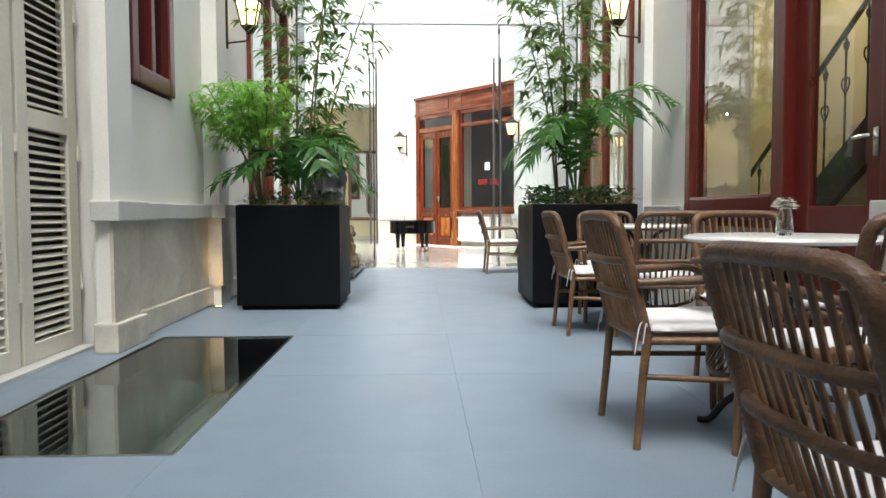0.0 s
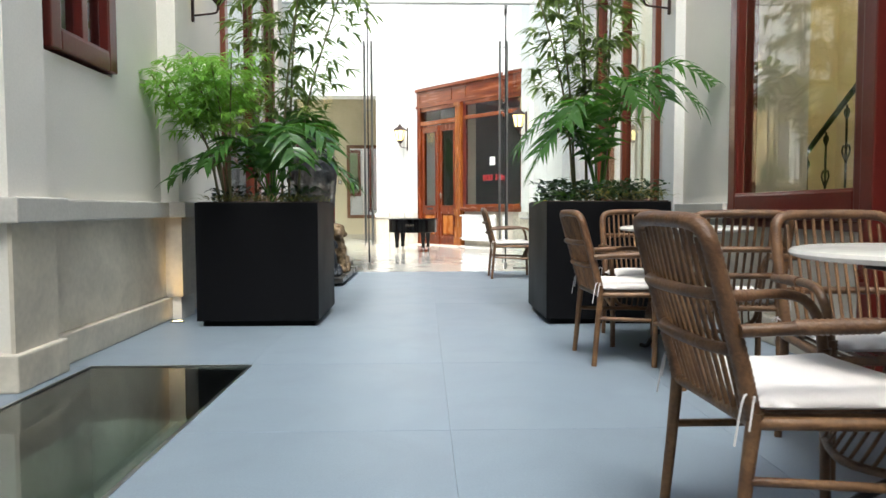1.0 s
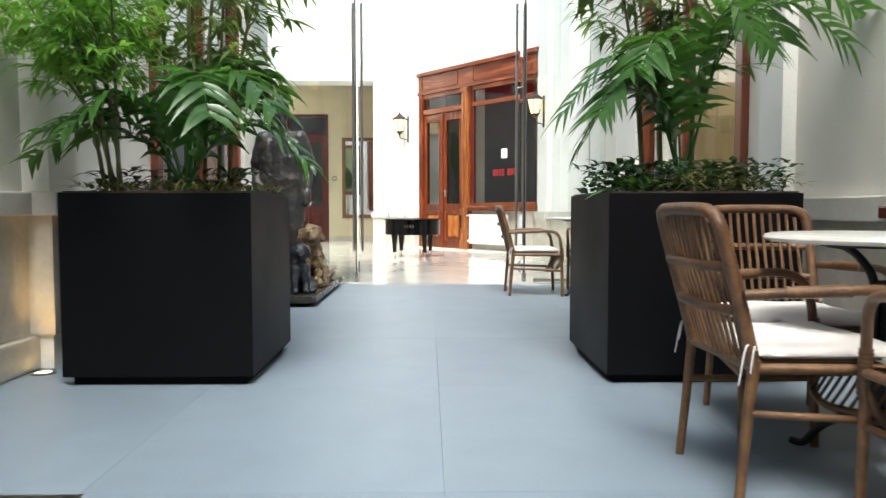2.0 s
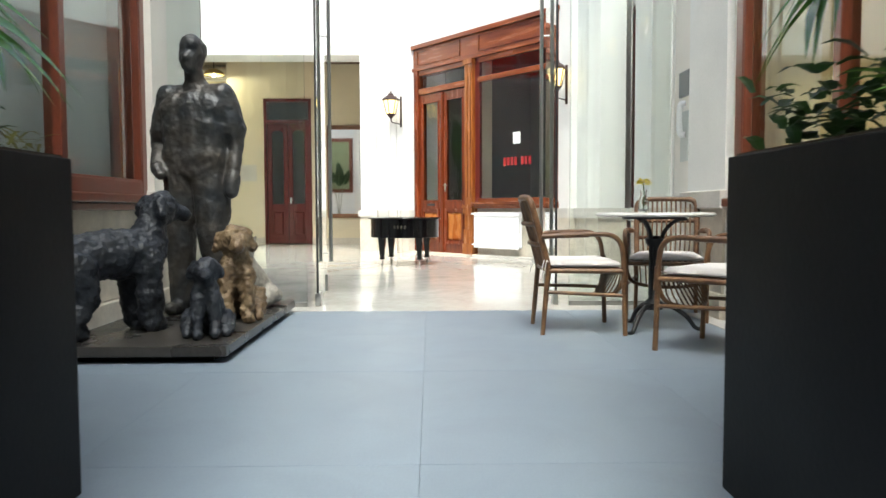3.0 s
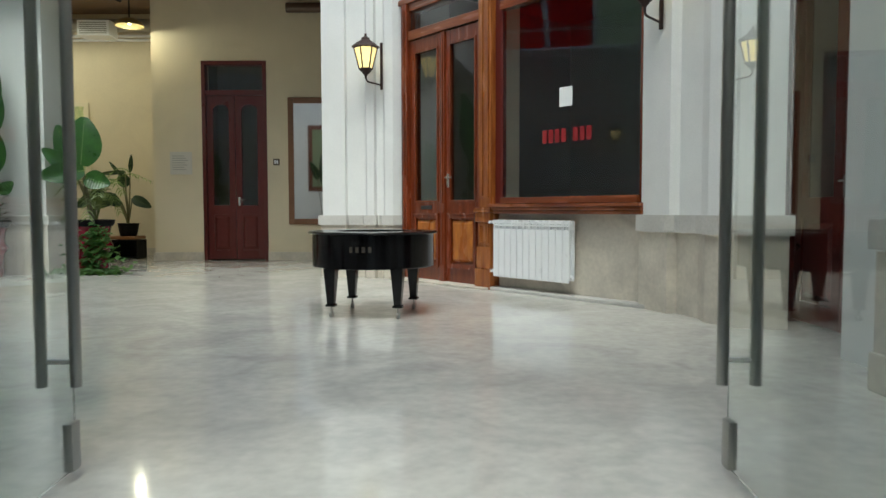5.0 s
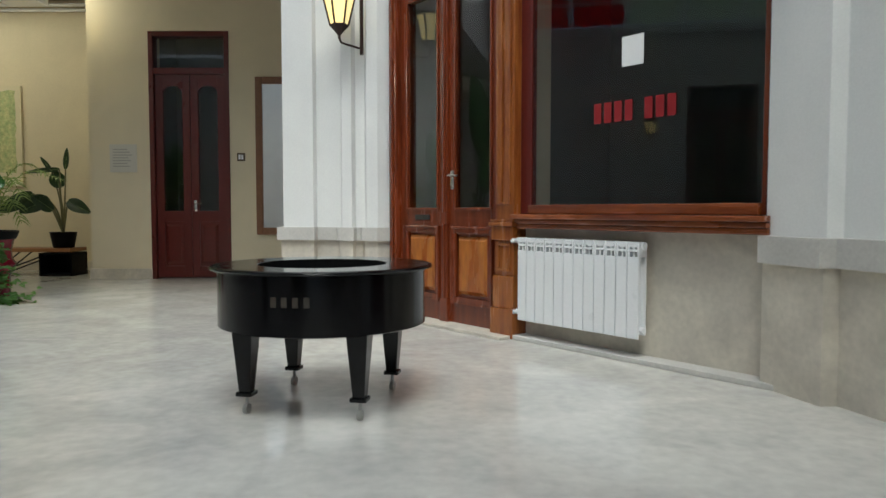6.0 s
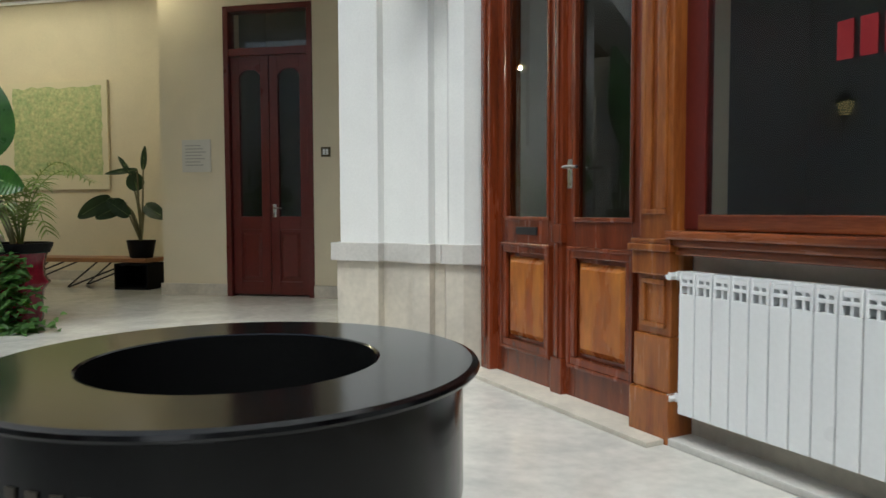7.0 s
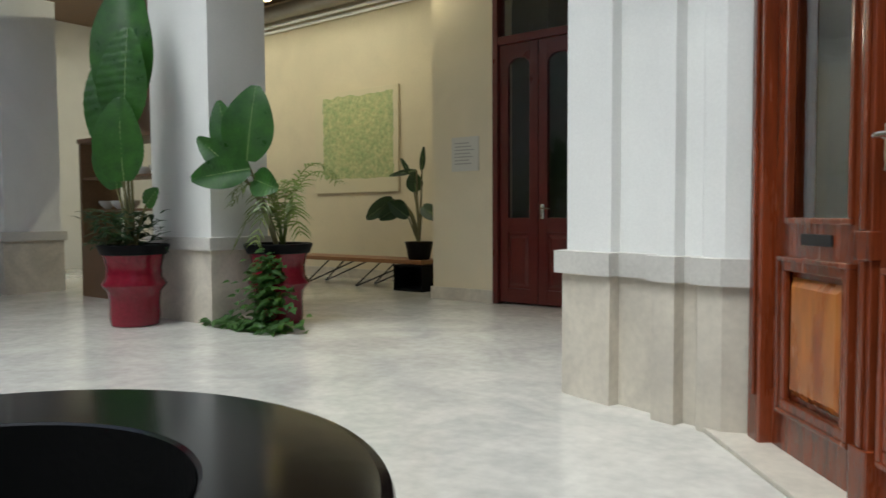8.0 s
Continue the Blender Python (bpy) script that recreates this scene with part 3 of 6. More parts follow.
window("window_3", pose(1.98, 5.40, 0, 0, 0, 90), 1.54, 0.78, 3.58, "large dark red window to the stair hall", 1, material=DARKWOOD)
window("window_4", pose(1.98, 8.865, 0, 0, 0, 90), 2.25, 0.78, 3.58, "large red brown wooden window with a deep sill", 2)
window("window_6", pose(-3.0, 12.24, 0), 0.9, 1.3, 3.1, "window in the courtyard wall, its green glass put in as a board", 1, sill=False)
# opaque board added for the green look of the glazing
part("board", B((-0.34, 0.34, 0.004, 0.012, 1.41, 2.99)), mat("sage green board for tinted glass", (0.26, 0.31, 0.17), 0.6, 0.15, 2, 40, 0.05), bpy.data.objects["window_6"], "sage green board for tinted glass")
window("window_5", pose(-2.12, 11.995, 0, 0, 0, -90), 0.58, 0.80, 3.58, "narrow red brown wooden window frame in the courtyard", 1)

door3 = thing("door_3", pose(1.98, 4.12, 0, 0, 0, 90), "dark red wooden door with a glazed light", "door", kind="structure")
part("door_frame", B((-0.52, -0.42, -0.12, 0.03, 0, 3.58), (0.42, 0.52, -0.12, 0.06, 0, 3.58), (-0.42, 0.42, -0.12, 0.03, 2.9, 3.0), bevel=0.008), DARKWOOD, door3)
part("door", B((-0.42, -0.26, -0.06, -0.01, 0.02, 2.9), (0.26, 0.42, -0.06, -0.01, 0.02, 2.9), (-0.26, 0.26, -0.06, -0.01, 0.02, 0.82), (-0.26, 0.26, -0.06, -0.01, 2.7, 2.9), bevel=0.004), DARKWOOD, door3)
part("pane", B((-0.26, 0.26, -0.04, -0.034, 0.82, 2.7)), PANE, door3)
lever(door3, -0.34, -0.01, 1.15, 1)

# ---- glass screen ----
screen = thing("glass_screen", pose(0.079, 10.868, 0), "frameless clear glass screen with a pair of open doors", "glass screen", kind="structure")
part("fixed_pane", B((-2.02, -0.98, -0.006, 0.006, 0.02, 3.46)), GLASS, screen)
part("fixed_pane", B((1.00, 1.76, -0.006, 0.006, 0.02, 3.46)), GLASS, screen)
part("floor_channel", B((-2.02, -0.98, -0.014, 0.014, 0, 0.035), (1.00, 1.76, -0.014, 0.014, 0, 0.035), bevel=0.003), STEEL, screen)
part("header", B((-2.04, 1.79, -0.05, 0.05, 3.46, 3.60), bevel=0.006), ENAMEL, screen, "pale header bar over the glass")
part("upper_pane", B((-2.04, 1.79, -0.006, 0.006, 3.60, 5.3)), GLASS, screen)
for s in (-1, 1):
    hinge = pose(s * 0.90, 0, 0, 0, 0, 90 + s * -4)
    leaf = part("glass_door", moved(B((0.0, 0.87, -0.006, 0.006, 0.03, 3.44)), hinge), GLASS, screen, "open frameless glass door leaf")
    part("patch_fitting", moved(B((-0.01, 0.16, -0.02, 0.02, 0.006, 0.10), (0.0, 0.16, -0.02, 0.02, 3.36, 3.45), bevel=0.003), hinge), STEEL, leaf, "brushed steel corner fitting", smooth=40)
    part("patch_fitting", moved(B((0.82, 0.875, -0.018, 0.018, 0.03, 0.17), bevel=0.003), hinge), STEEL, leaf, smooth=40)
    for d in (-0.05, 0.05):
        bm = tube(bmesh.new(), [(0.78, d, 0.29), (0.78, d, 3.16)], 0.016, sides=12)
        part("pull_bar", moved(bm, hinge), STEEL, leaf, "tall brushed steel pull bar", smooth=40)
    bm = bmesh.new()
    for z in (0.36, 2.2, 3.08):
        tube(bm, [(0.78, -0.05, z), (0.78, 0.05, z)], 0.008)
    part("standoff", moved(bm, hinge), STEEL, leaf, smooth=40)
    part("edge_seal", moved(B((-0.006, 0.0, -0.008, 0.008, 0.1, 3.40)), hinge), IRON, leaf)

# roof over the courtyard: gutter beam, rafters and translucent panels along its far side
def sheet(name, colour):
    """Thin fabric or plastic that lets light through."""
    m = bpy.data.materials.new(name)
    m.use_nodes = True
    n, ln = m.node_tree.nodes, m.node_tree.links.new
    a, b, mx = n.new("ShaderNodeBsdfTranslucent"), n["Principled BSDF"], n.new("ShaderNodeMixShader")
    a.inputs[0].default_value = (*colour, 1)
    b.inputs["Base Color"].default_value = (*colour, 1)
    mx.inputs[0].default_value = 0.7
    ln(b.outputs[0], mx.inputs[1])
    ln(a.outputs[0], mx.inputs[2])
    ln(mx.outputs[0], n["Material Output"].inputs[0])
    return m


ROOFPALE = sheet("pale translucent roof sheet", (0.62, 0.70, 0.58))
ROOFRED = sheet("red awning fabric", (0.55, 0.03, 0.045))
rf = thing("courtyard_roof", pose(-9.3, 0, 4.3), "white steel roof edge with red and pale awning panels", "roof", kind="structure")
part("gutter_beam", B((-0.1, 0.12, 12.2, 18.1, 0.0, 0.16), bevel=0.01), ENAMEL, rf)
for k in range(6):
    y = 12.6 + k * 1.06
    tilt = pose(0, 0, 0.2, 0, -20, 0)
    part("rafter", moved(B((0, 3.2, y - 0.03, y + 0.03, -0.06, 0.04), bevel=0.006), tilt), ENAMEL, rf)
    if k < 5:
        part("awning_panel", moved(B((0.05, 3.1, y + 0.05, y + 1.0, 0.0, 0.012)), tilt), ROOFRED if k in (3, 4) else ROOFPALE, rf)
for x in (0.9, 2.0):
    part("purlin", moved(B((x - 0.025, x + 0.025, 12.3, 18.1, -0.12, -0.06)), pose(0, 0, 0.2, 0, -20, 0)), ENAMEL, rf)

# ---- planters ----
def planter(x0, wide, label):
    h = wide / 2
    p = thing("planter", pose(x0 + h, 6.735, 0), label, "planter", "pair of planters")
    part("box_body", B((-h, h, -0.435, 0.435, 0.04, 0.853), bevel=0.004), BLACK, p)
    part("plinth", B((0.035 - h, h - 0.035, -0.40, 0.40, 0, 0.04)), HOLLOW, p)
    part("soil", B((0.015 - h, h - 0.015, -0.42, 0.42, 0.853, 0.860)), mat("dark potting soil", (0.05, 0.035, 0.022), 0.95, 0.3, 12, 90, 0.6), p)
    return p


planter(-1.655, 0.835, "square black board planter full of bamboo and palms")
planter(0.752, 0.865, "square black board planter with bamboo and a palm")


# ---- rattan chairs ----
CHAIR_Z = Matrix.Diagonal((1, 1, 0.945, 1))


def rattan_chair(m):
    """Faces local +y; the seat is about 0.45 m high."""
    c = thing("rattan_chair", m, "brown rattan armchair with a slatted back and white seat cushion", "chair", "cafe chairs")
    for s in (-1, 1):
        bm = tube(bmesh.new(), spline([(s * 0.205, -0.235, 0), (s * 0.20, -0.215, 0.25), (s * 0.205, -0.20, 0.42)], 4), 0.0135, 0.017)
        part("back_leg", bm, RATTAN, c, smooth=50)
        bm = tube(bmesh.new(), spline([(s * 0.25, 0.235, 0), (s * 0.25, 0.225, 0.30), (s * 0.255, 0.215, 0.50), (s * 0.262, 0.185, 0.585), (s * 0.262, 0.12, 0.618), (s * 0.25, -0.02, 0.617), (s * 0.225, -0.245, 0.605)], 6), 0.0145, 0.0155)
        part("front_leg_and_arm", bm, RATTAN, c, smooth=50)
        bm = tube(bmesh.new(), spline([(s * 0.252, 0.228, 0.33), (s * 0.252, 0.222, 0.46)], 3), 0.0165, ring=0.003, pitch=0.012)
        part("leg_binding", bm, WRAP, c, smooth=60)
        bm = bmesh.new()
        tube(bm, spline([(s * 0.236, -0.14, 0.612), (s * 0.255, 0.02, 0.618)], 3), 0.0165, ring=0.003, pitch=0.012)
        part("arm_binding", bm, WRAP, c, smooth=60)
        bm = tube(bmesh.new(), [(s * 0.203, -0.215, 0.265), (s * 0.25, 0.228, 0.245)], 0.0115)
        part("stretcher", bm, RATTAN, c, smooth=50)
    bm = tube(bmesh.new(), spline([(-0.198, -0.20, 0.40), (-0.202, -0.236, 0.55), (-0.204, -0.288, 0.75), (-0.196, -0.305, 0.812), (-0.160, -0.316, 0.838), (-0.07, -0.324, 0.844), (0.07, -0.324, 0.844), (0.160, -0.316, 0.838), (0.196, -0.305, 0.812), (0.204, -0.288, 0.75), (0.202, -0.236, 0.55), (0.198, -0.20, 0.40)], 5), 0.0185, ring=0.002, pitch=0.016)
    part("back_frame", bm, WRAP, c, "bound rattan back frame", smooth=60)
    for z, y, wd in ((0.68, -0.287, 0.208), (0.555, -0.25, 0.207)):
        bm = tube(bmesh.new(), spline([(-wd, y + 0.02, z), (-0.12, y - 0.018, z), (0, y - 0.026, z), (0.12, y - 0.018, z), (wd, y + 0.02, z)], 5), 0.0135, ring=0.002, pitch=0.014)
        part("back_rail", bm, WRAP, c, smooth=60)
    for k in range(11):
        x = -0.16 + 0.032 * k
        bow = 0.018 * (1 - (x / 0.185) ** 2)
        top = 0.838 - 0.032 * (abs(x) / 0.16) ** 3
        bm = tube(bmesh.new(), [(x * 0.93, -0.20 - bow * 0.4, 0.405), (x, -0.238 - bow * 0.7, 0.555), (x, -0.276 - bow * 0.8, 0.69), (x, -0.306 - bow, top)], 0.0062, sides=6)
        part("slat", bm, RATTAN, c, smooth=60)
    bm = bmesh.new()
    for a, b in (((-0.205, -0.20, 0.395), (0.205, -0.20, 0.395)), ((-0.252, 0.222, 0.395), (0.252, 0.222, 0.395)), ((-0.205, -0.20, 0.395), (-0.252, 0.222, 0.395)), ((0.205, -0.20, 0.395), (0.252, 0.222, 0.395))):
        tube(bm, [a, b], 0.0155)
    part("seat_frame", bm, RATTAN, c, smooth=50)
    bm = bmesh.new()
    for k in range(13):
        x = -0.2 + k * 0.4 / 12
        tube(bm, [(x * 0.95, -0.19, 0.40), (x * 1.15, 0.21, 0.40)], 0.006, sides=5)
    part("seat_slats", bm, RATTAN, c)
    # curved slatted apron below the front of the seat
    bm = bmesh.new()
    tube(bm, spline([(-0.25, 0.226, 0.36), (-0.2, 0.19, 0.26), (0, 0.12, 0.225), (0.2, 0.19, 0.26), (0.25, 0.226, 0.36)], 6), 0.012)
    part("apron_rail", bm, RATTAN, c, smooth=50)
    bm = bmesh.new()
    for k in range(12):
        x = -0.2 + k * 0.4 / 11
        e = 1 - (x / 0.22) ** 2
        tube(bm, [(x, 0.22, 0.39), (x * 0.97, 0.215 - 0.06 * e, 0.31 - 0.03 * e), (x * 0.95, 0.19 - 0.07 * e, 0.262 - 0.036 * e)], 0.005, sides=5)
    part("apron_slats", bm, RATTAN, c, smooth=60)
    # cushion
    bm = bmesh.new()
    bmesh.ops.create_grid(bm, x_segments=14, y_segments=14, size=0.5)
    low = {}
    for v in list(bm.verts):
        x, y = v.co.x * 2, v.co.y * 2
        edge = max(0.0, 1 - max(abs(x), abs(y)) ** 6)
        wd = 0.42 + 0.06 * (y + 1) / 2
        v.co = Vector((x * wd / 2, -0.195 + (y + 1) / 2 * 0.415, 0.432 + 0.032 * edge ** 0.6 + 0.006 * noise.noise(Vector((x * 2.2, y * 2.2, 3.1)))))
        low[v] = Vector((v.co.x, v.co.y, 0.432 - 0.018 * edge ** 0.5))
    faces = bm.faces[:]
    twin = {v: bm.verts.new(low[v]) for v in low}
    for f in faces:
        bm.faces.new([twin[v] for v in reversed(f.verts)])
    bmesh.ops.remove_doubles(bm, verts=bm.verts[:], dist=0.0015)
    cu = part("cushion", bm, CUSHION, c, "off white cotton seat cushion", smooth=0)
    for s in (-1, 1):
        bm = bmesh.new()
        for e in ((0.03, -0.03, -0.05), (0.012, -0.05, -0.09)):
            p = Vector((s * 0.205, -0.2, 0.44))
            q = [p, p + Vector((s * e[0], e[1] * 0.6, 0.02)), p + Vector((s * e[0] * 1.2, e[1], e[2]))]
            tube(bm, spline(q, 4), 0.0032, 0.0026, sides=4)
        part("tie", bm, CUSHION, cu, "knotted cotton cushion tie")
    for o in c.children_recursive:
        o.data.transform(CHAIR_Z)
    return c


CHAIRS = [
    (0.915, 9.785, -90), (1.62, 10.27, 162), (1.53, 9.095, 42),
    (1.00, 5.185, -88), (1.26, 5.71, 178), (1.285, 4.665, -8),
    (0.775, 2.985, -88), (1.34, 3.565, 176), (1.12, 2.485, 4), (0.635, 1.44, -87),
]
chair = rattan_chair(pose(CHAIRS[0][0], CHAIRS[0][1], 0, 0, 0, CHAIRS[0][2]))
for k, (x, y, a) in enumerate(CHAIRS[1:]):
    copy_thing(chair, pose(x, y, 0, 0, 0, a) @ Matrix.Diagonal((1, 1, (1, 1, 0.98, 0.98, 0.98, 0.98, 0.98, 0.98, 0.92)[k], 1)))


# ---- cafe tables ----
def cafe_table(m):
    t = thing("cafe_table", m, "round pale marble cafe table on a black cast iron base", "table", "cafe tables")
    part("tabletop", lathe(bmesh.new(), [(0.33, 0.722), (0.345, 0.727), (0.35, 0.735), (0.345, 0.744), (0.33, 0.748)], 48), TABLETOP, t, smooth=40)
    part("mounting_plate", lathe(bmesh.new(), [(0.19, 0.708), (0.19, 0.722)], 24), IRON, t, smooth=40)
    bm = bmesh.new()
    for k in range(3):
        a = math.radians(120 * k + 30)
        tube(bm, spline([(0.035 * math.cos(a), 0.035 * math.sin(a), 0.2), (0.035 * math.cos(a), 0.035 * math.sin(a), 0.56)], 2), 0.012)
    lathe(bm, [(0.055, 0.13), (0.06, 0.17), (0.03, 0.2), (0.022, 0.3), (0.022, 0.52), (0.05, 0.55), (0.055, 0.58), (0.03, 0.6)], 16)
    part("column", bm, IRON, t, smooth=50)
    for k in range(3):
        a = math.radians(120 * k + 30)
        d = Vector((math.cos(a), math.sin(a), 0))
        bm = tube(bmesh.new(), spline([d * 0.03 + Vector((0, 0, 0.15)), d * 0.10 + Vector((0, 0, 0.15)), d * 0.19 + Vector((0, 0, 0.09)), d * 0.245 + Vector((0, 0, 0.018)), d * 0.29 + Vector((0, 0, 0.013))], 5), 0.017, 0.012)
        part("foot", bm, IRON, t, smooth=50)
        bm = tube(bmesh.new(), spline([d * 0.035 + Vector((0, 0, 0.55)), d * 0.06 + Vector((0, 0, 0.63)), d * 0.12 + Vector((0, 0, 0.695)), d * 0.185 + Vector((0, 0, 0.71))], 5), 0.013)
        part("bracket", bm, IRON, t, smooth=50)
    for o in t.children_recursive:
        o.data.transform(Matrix.Diagonal((1, 1, 0.945, 1)))
    return t


table = cafe_table(pose(1.38, 9.76, 0, 0, 0, -44))
copy_thing(table, pose(1.33, 5.24, 0, 0, 0, -25))
copy_thing(table, pose(1.15, 3.0, 0, 0, 0, 15))


# ---- round black piano planter ----
pn = thing("piano_planter", pose(-0.313, 15.10, 0, 0, 0, -10.5), "round black lacquered piano-like planter on casters", "planter")
bm = lathe(bmesh.new(), [(0.44, 0.385), (0.45, 0.39), (0.45, 0.640), (0.44, 0.642), (0.30, 0.642), (0.30, 0.41), (0.02, 0.41)], 72, cap=False)
lathe(bm, [(0.02, 0.386), (0.44, 0.385)], 72, cap=False)
part("body", bm, LACQUER, pn, smooth=40)
part("lid_ring", lathe(bmesh.new(), [(0.28, 0.642), (0.47, 0.642), (0.48, 0.646), (0.483, 0.652), (0.48, 0.659), (0.468, 0.663), (0.286, 0.663), (0.28, 0.659), (0.28, 0.642)], 96, cap=False), LACQUER, pn, "glossy black ring lid", smooth=11)
part("lining", lathe(bmesh.new(), [(0.279, 0.661), (0.279, 0.42), (0.01, 0.418)], 64, cap=False), HOLLOW, pn, smooth=40)
for sx in (-1, 1):
    for sy in (-1, 1):
        bm = bmesh.new()
        for z, a in ((0.09, 0.024), (0.385, 0.045)):
            for dx, dy in ((-a, -a), (a, -a), (a, a), (-a, a)):
                bm.verts.new((sx * 0.247 + dx, sy * 0.252 + dy, z))
        bm.verts.ensure_lookup_table()
        v = bm.verts
        for k in range(4):
            bm.faces.new((v[k], v[(k + 1) % 4], v[4 + (k + 1) % 4], v[4 + k]))
        bm.faces.new((v[3], v[2], v[1], v[0]))
        bm.faces.new((v[4], v[5], v[6], v[7]))
        bmesh.ops.bevel(bm, geom=bm.edges[:], offset=0.003, segments=1, affect="EDGES")
        leg = part("leg", bm, LACQUER, pn, "tapered black leg")
        part("collar", B((sx * 0.247 - 0.035, sx * 0.247 + 0.035, sy * 0.252 - 0.035, sy * 0.252 + 0.035, 0.085, 0.105), bevel=0.006), LACQUER, leg)
        bm = tube(bmesh.new(), [(sx * 0.247, sy * 0.252, 0.035), (sx * 0.247, sy * 0.252, 0.085)], 0.008)
        moved(tube(bm, [(sx * 0.247 - 0.009, sy * 0.252, 0.025), (sx * 0.247 + 0.009, sy * 0.252, 0.025)], 0.024, sides=16), Matrix())
        part("caster", bm, STEEL, leg, "small steel caster", smooth=40)


for o in pn.children_recursive:
    o.data.transform(Matrix.Diagonal((1.012, 1.012, 0.945, 1)))


# ---- radiators ----
def radiator(m, count, label):
    r = thing("radiator", m, label, "radiator")
    for k in range(count):
        x = k * 0.08
        el = part("element", B((x + 0.003, x + 0.077, 0.07, 0.082, 0.138, 0.60), (x + 0.006, x + 0.074, 0.0, 0.012, 0.152, 0.66), (x + 0.034, x + 0.046, 0.0, 0.075, 0.158, 0.663), (x + 0.012, x + 0.068, 0.015, 0.07, 0.165, 0.20),
                              (x + 0.003, x + 0.077, 0.02, 0.076, 0.672, 0.685), (x + 0.005, x + 0.075, 0.07, 0.08, 0.63, 0.643), (x + 0.005, x + 0.075, 0.064, 0.076, 0.655, 0.672), (x + 0.003, x + 0.014, 0.01, 0.08, 0.60, 0.675), (x + 0.066, x + 0.077, 0.01, 0.08, 0.60, 0.675), bevel=0.003), ENAMEL, r)
    n = count * 0.08
    for z in (0.185, 0.663):
        bm = bmesh.new()
        tube(bm, [(-0.012, 0.04, z), (n + 0.012, 0.04, z)], 0.02)
        tube(bm, [(n + 0.01, 0.04, z), (n + 0.055, 0.04, z), (n + 0.055, -0.03, z)], 0.012)
        part("pipe", bm, ENAMEL, r, smooth=40)
    for z in (0.185, 0.663):
        part("valve", tube(tube(bmesh.new(), [(n + 0.02, 0.04, z), (n + 0.05, 0.04, z)], 0.019), [(n + 0.05, 0.04, z), (n + 0.05, 0.085, z)], 0.016), ENAMEL, r, "white valve knob", smooth=40)
    return r


radiator(DIAG @ pose(0.68, 0.0, 0), 12, "white aluminium column radiator under the shop window")
radiator(pose(-1.93, 12.22, 0, 0, 0, -90), 7, "white aluminium radiator beyond the glass screen")


# ---- name on the piano planter, as plain bars ----
FAINT = mat("dull brass letter bar", (0.045, 0.036, 0.025), 0.5, 0.1)
for k in range(4):
    a = math.radians(-102 + 12 + (k - 1.5) * 5.6 + 4)
    bm = moved(B((-0.011, 0.011, -0.0015, 0.0015, -0.02, 0.02)), Matrix.Translation((0.457 * math.cos(a), 0.457 * math.sin(a), 0.505)) @ Matrix.Rotation(a + math.pi / 2, 4, "Z"))
    part("letter_bar", bm, FAINT, pn, "dull brass letter bar")


# ---- lanterns ----
def lantern(m, label):
    """A wall lantern; the wall is at local y 0 and local y points out; z 0 at the foot of its bracket."""
    g = thing("wall_lantern", m, label, "wall lamp", "wall lanterns")
    part("wall_bar", B((-0.014, 0.014, 0, 0.022, 0.0, 0.52), bevel=0.004), IRON_BR, g)
    part("arm", tube(tube(bmesh.new(), spline([(0, 0.015, 0.05), (0, 0.10, 0.06), (0, 0.20, 0.075), (0, 0.22, 0.12)], 5), 0.009), spline([(0, 0.22, 0.10), (0, 0.22, 0.16)], 2), 0.012), IRON_BR, g, smooth=40)
    c = (0, 0.22, 0)
    part("base_cup", lathe(bmesh.new(), [(0.012, 0.13), (0.03, 0.15), (0.075, 0.20), (0.078, 0.212), (0.03, 0.214)], 6, c), IRON_BR, g)
    part("lamp_glass", lathe(bmesh.new(), [(0.066, 0.213), (0.122, 0.43)], 6, c), LAMPGLASS, g, "lit warm glass")
    bm = bmesh.new()
    for k in range(6):
        a = math.radians(60 * k)
        d = Vector((math.cos(a), math.sin(a), 0))
        tube(bm, [Vector(c) + d * 0.072 + Vector((0, 0, 0.205)), Vector(c) + d * 0.128 + Vector((0, 0, 0.435))], 0.0085, sides=5)
    part("glazing_bars", bm, IRON_BR, g)
    part("roof_cap", lathe(bmesh.new(), [(0.13, 0.43), (0.155, 0.438), (0.15, 0.455), (0.09, 0.50), (0.05, 0.52), (0.045, 0.545), (0.015, 0.56), (0.012, 0.59)], 6, c), IRON_BR, g)
    return g


IRON_BR = mat("bronzed lantern iron", (0.045, 0.022, 0.018), 0.5, 0.2, 12, 90, 0.15, metal=0.4)
lantern(pose(-2.01, 7.47, 2.36, 0, 0, -90), "bronzed wall lantern, lit, over the planter")
lantern(pose(1.92, 7.27, 2.38, 0, 0, 90), "bronzed wall lantern, lit, on the atrium wall")
lantern(pose(-0.46, 17.86, 2.13, 0, 0, 129.2), "bronzed wall lantern, lit, beside the shopfront door")
lantern(pose(1.86, 15.16, 2.13, 0, 0, 129.2), "bronzed wall lantern, lit, on the courtyard pier")

lantern(pose(-9.2, 15.3, 2.13, 0, 0, -90), "bronzed wall lantern, lit, across the courtyard")

# ---- intercom on the white wall beyond the glass ----
ic = thing("wall_intercom", pose(2.3, 11.84, 1.15, 0, 0, 90), "grey wall intercom with a white handset over a pale panel", "intercom")
part("screen_panel", B((-0.125, 0.125, 0, 0.03, 0.57, 0.79), bevel=0.006), mat("dark grey plastic", (0.16, 0.17, 0.17), 0.3, 0.05), ic)
part("lower_panel", B((-0.10, 0.10, 0, 0.02, 0.0, 0.44), bevel=0.006), mat("pale grey panel", (0.52, 0.55, 0.52), 0.35, 0.05), ic)
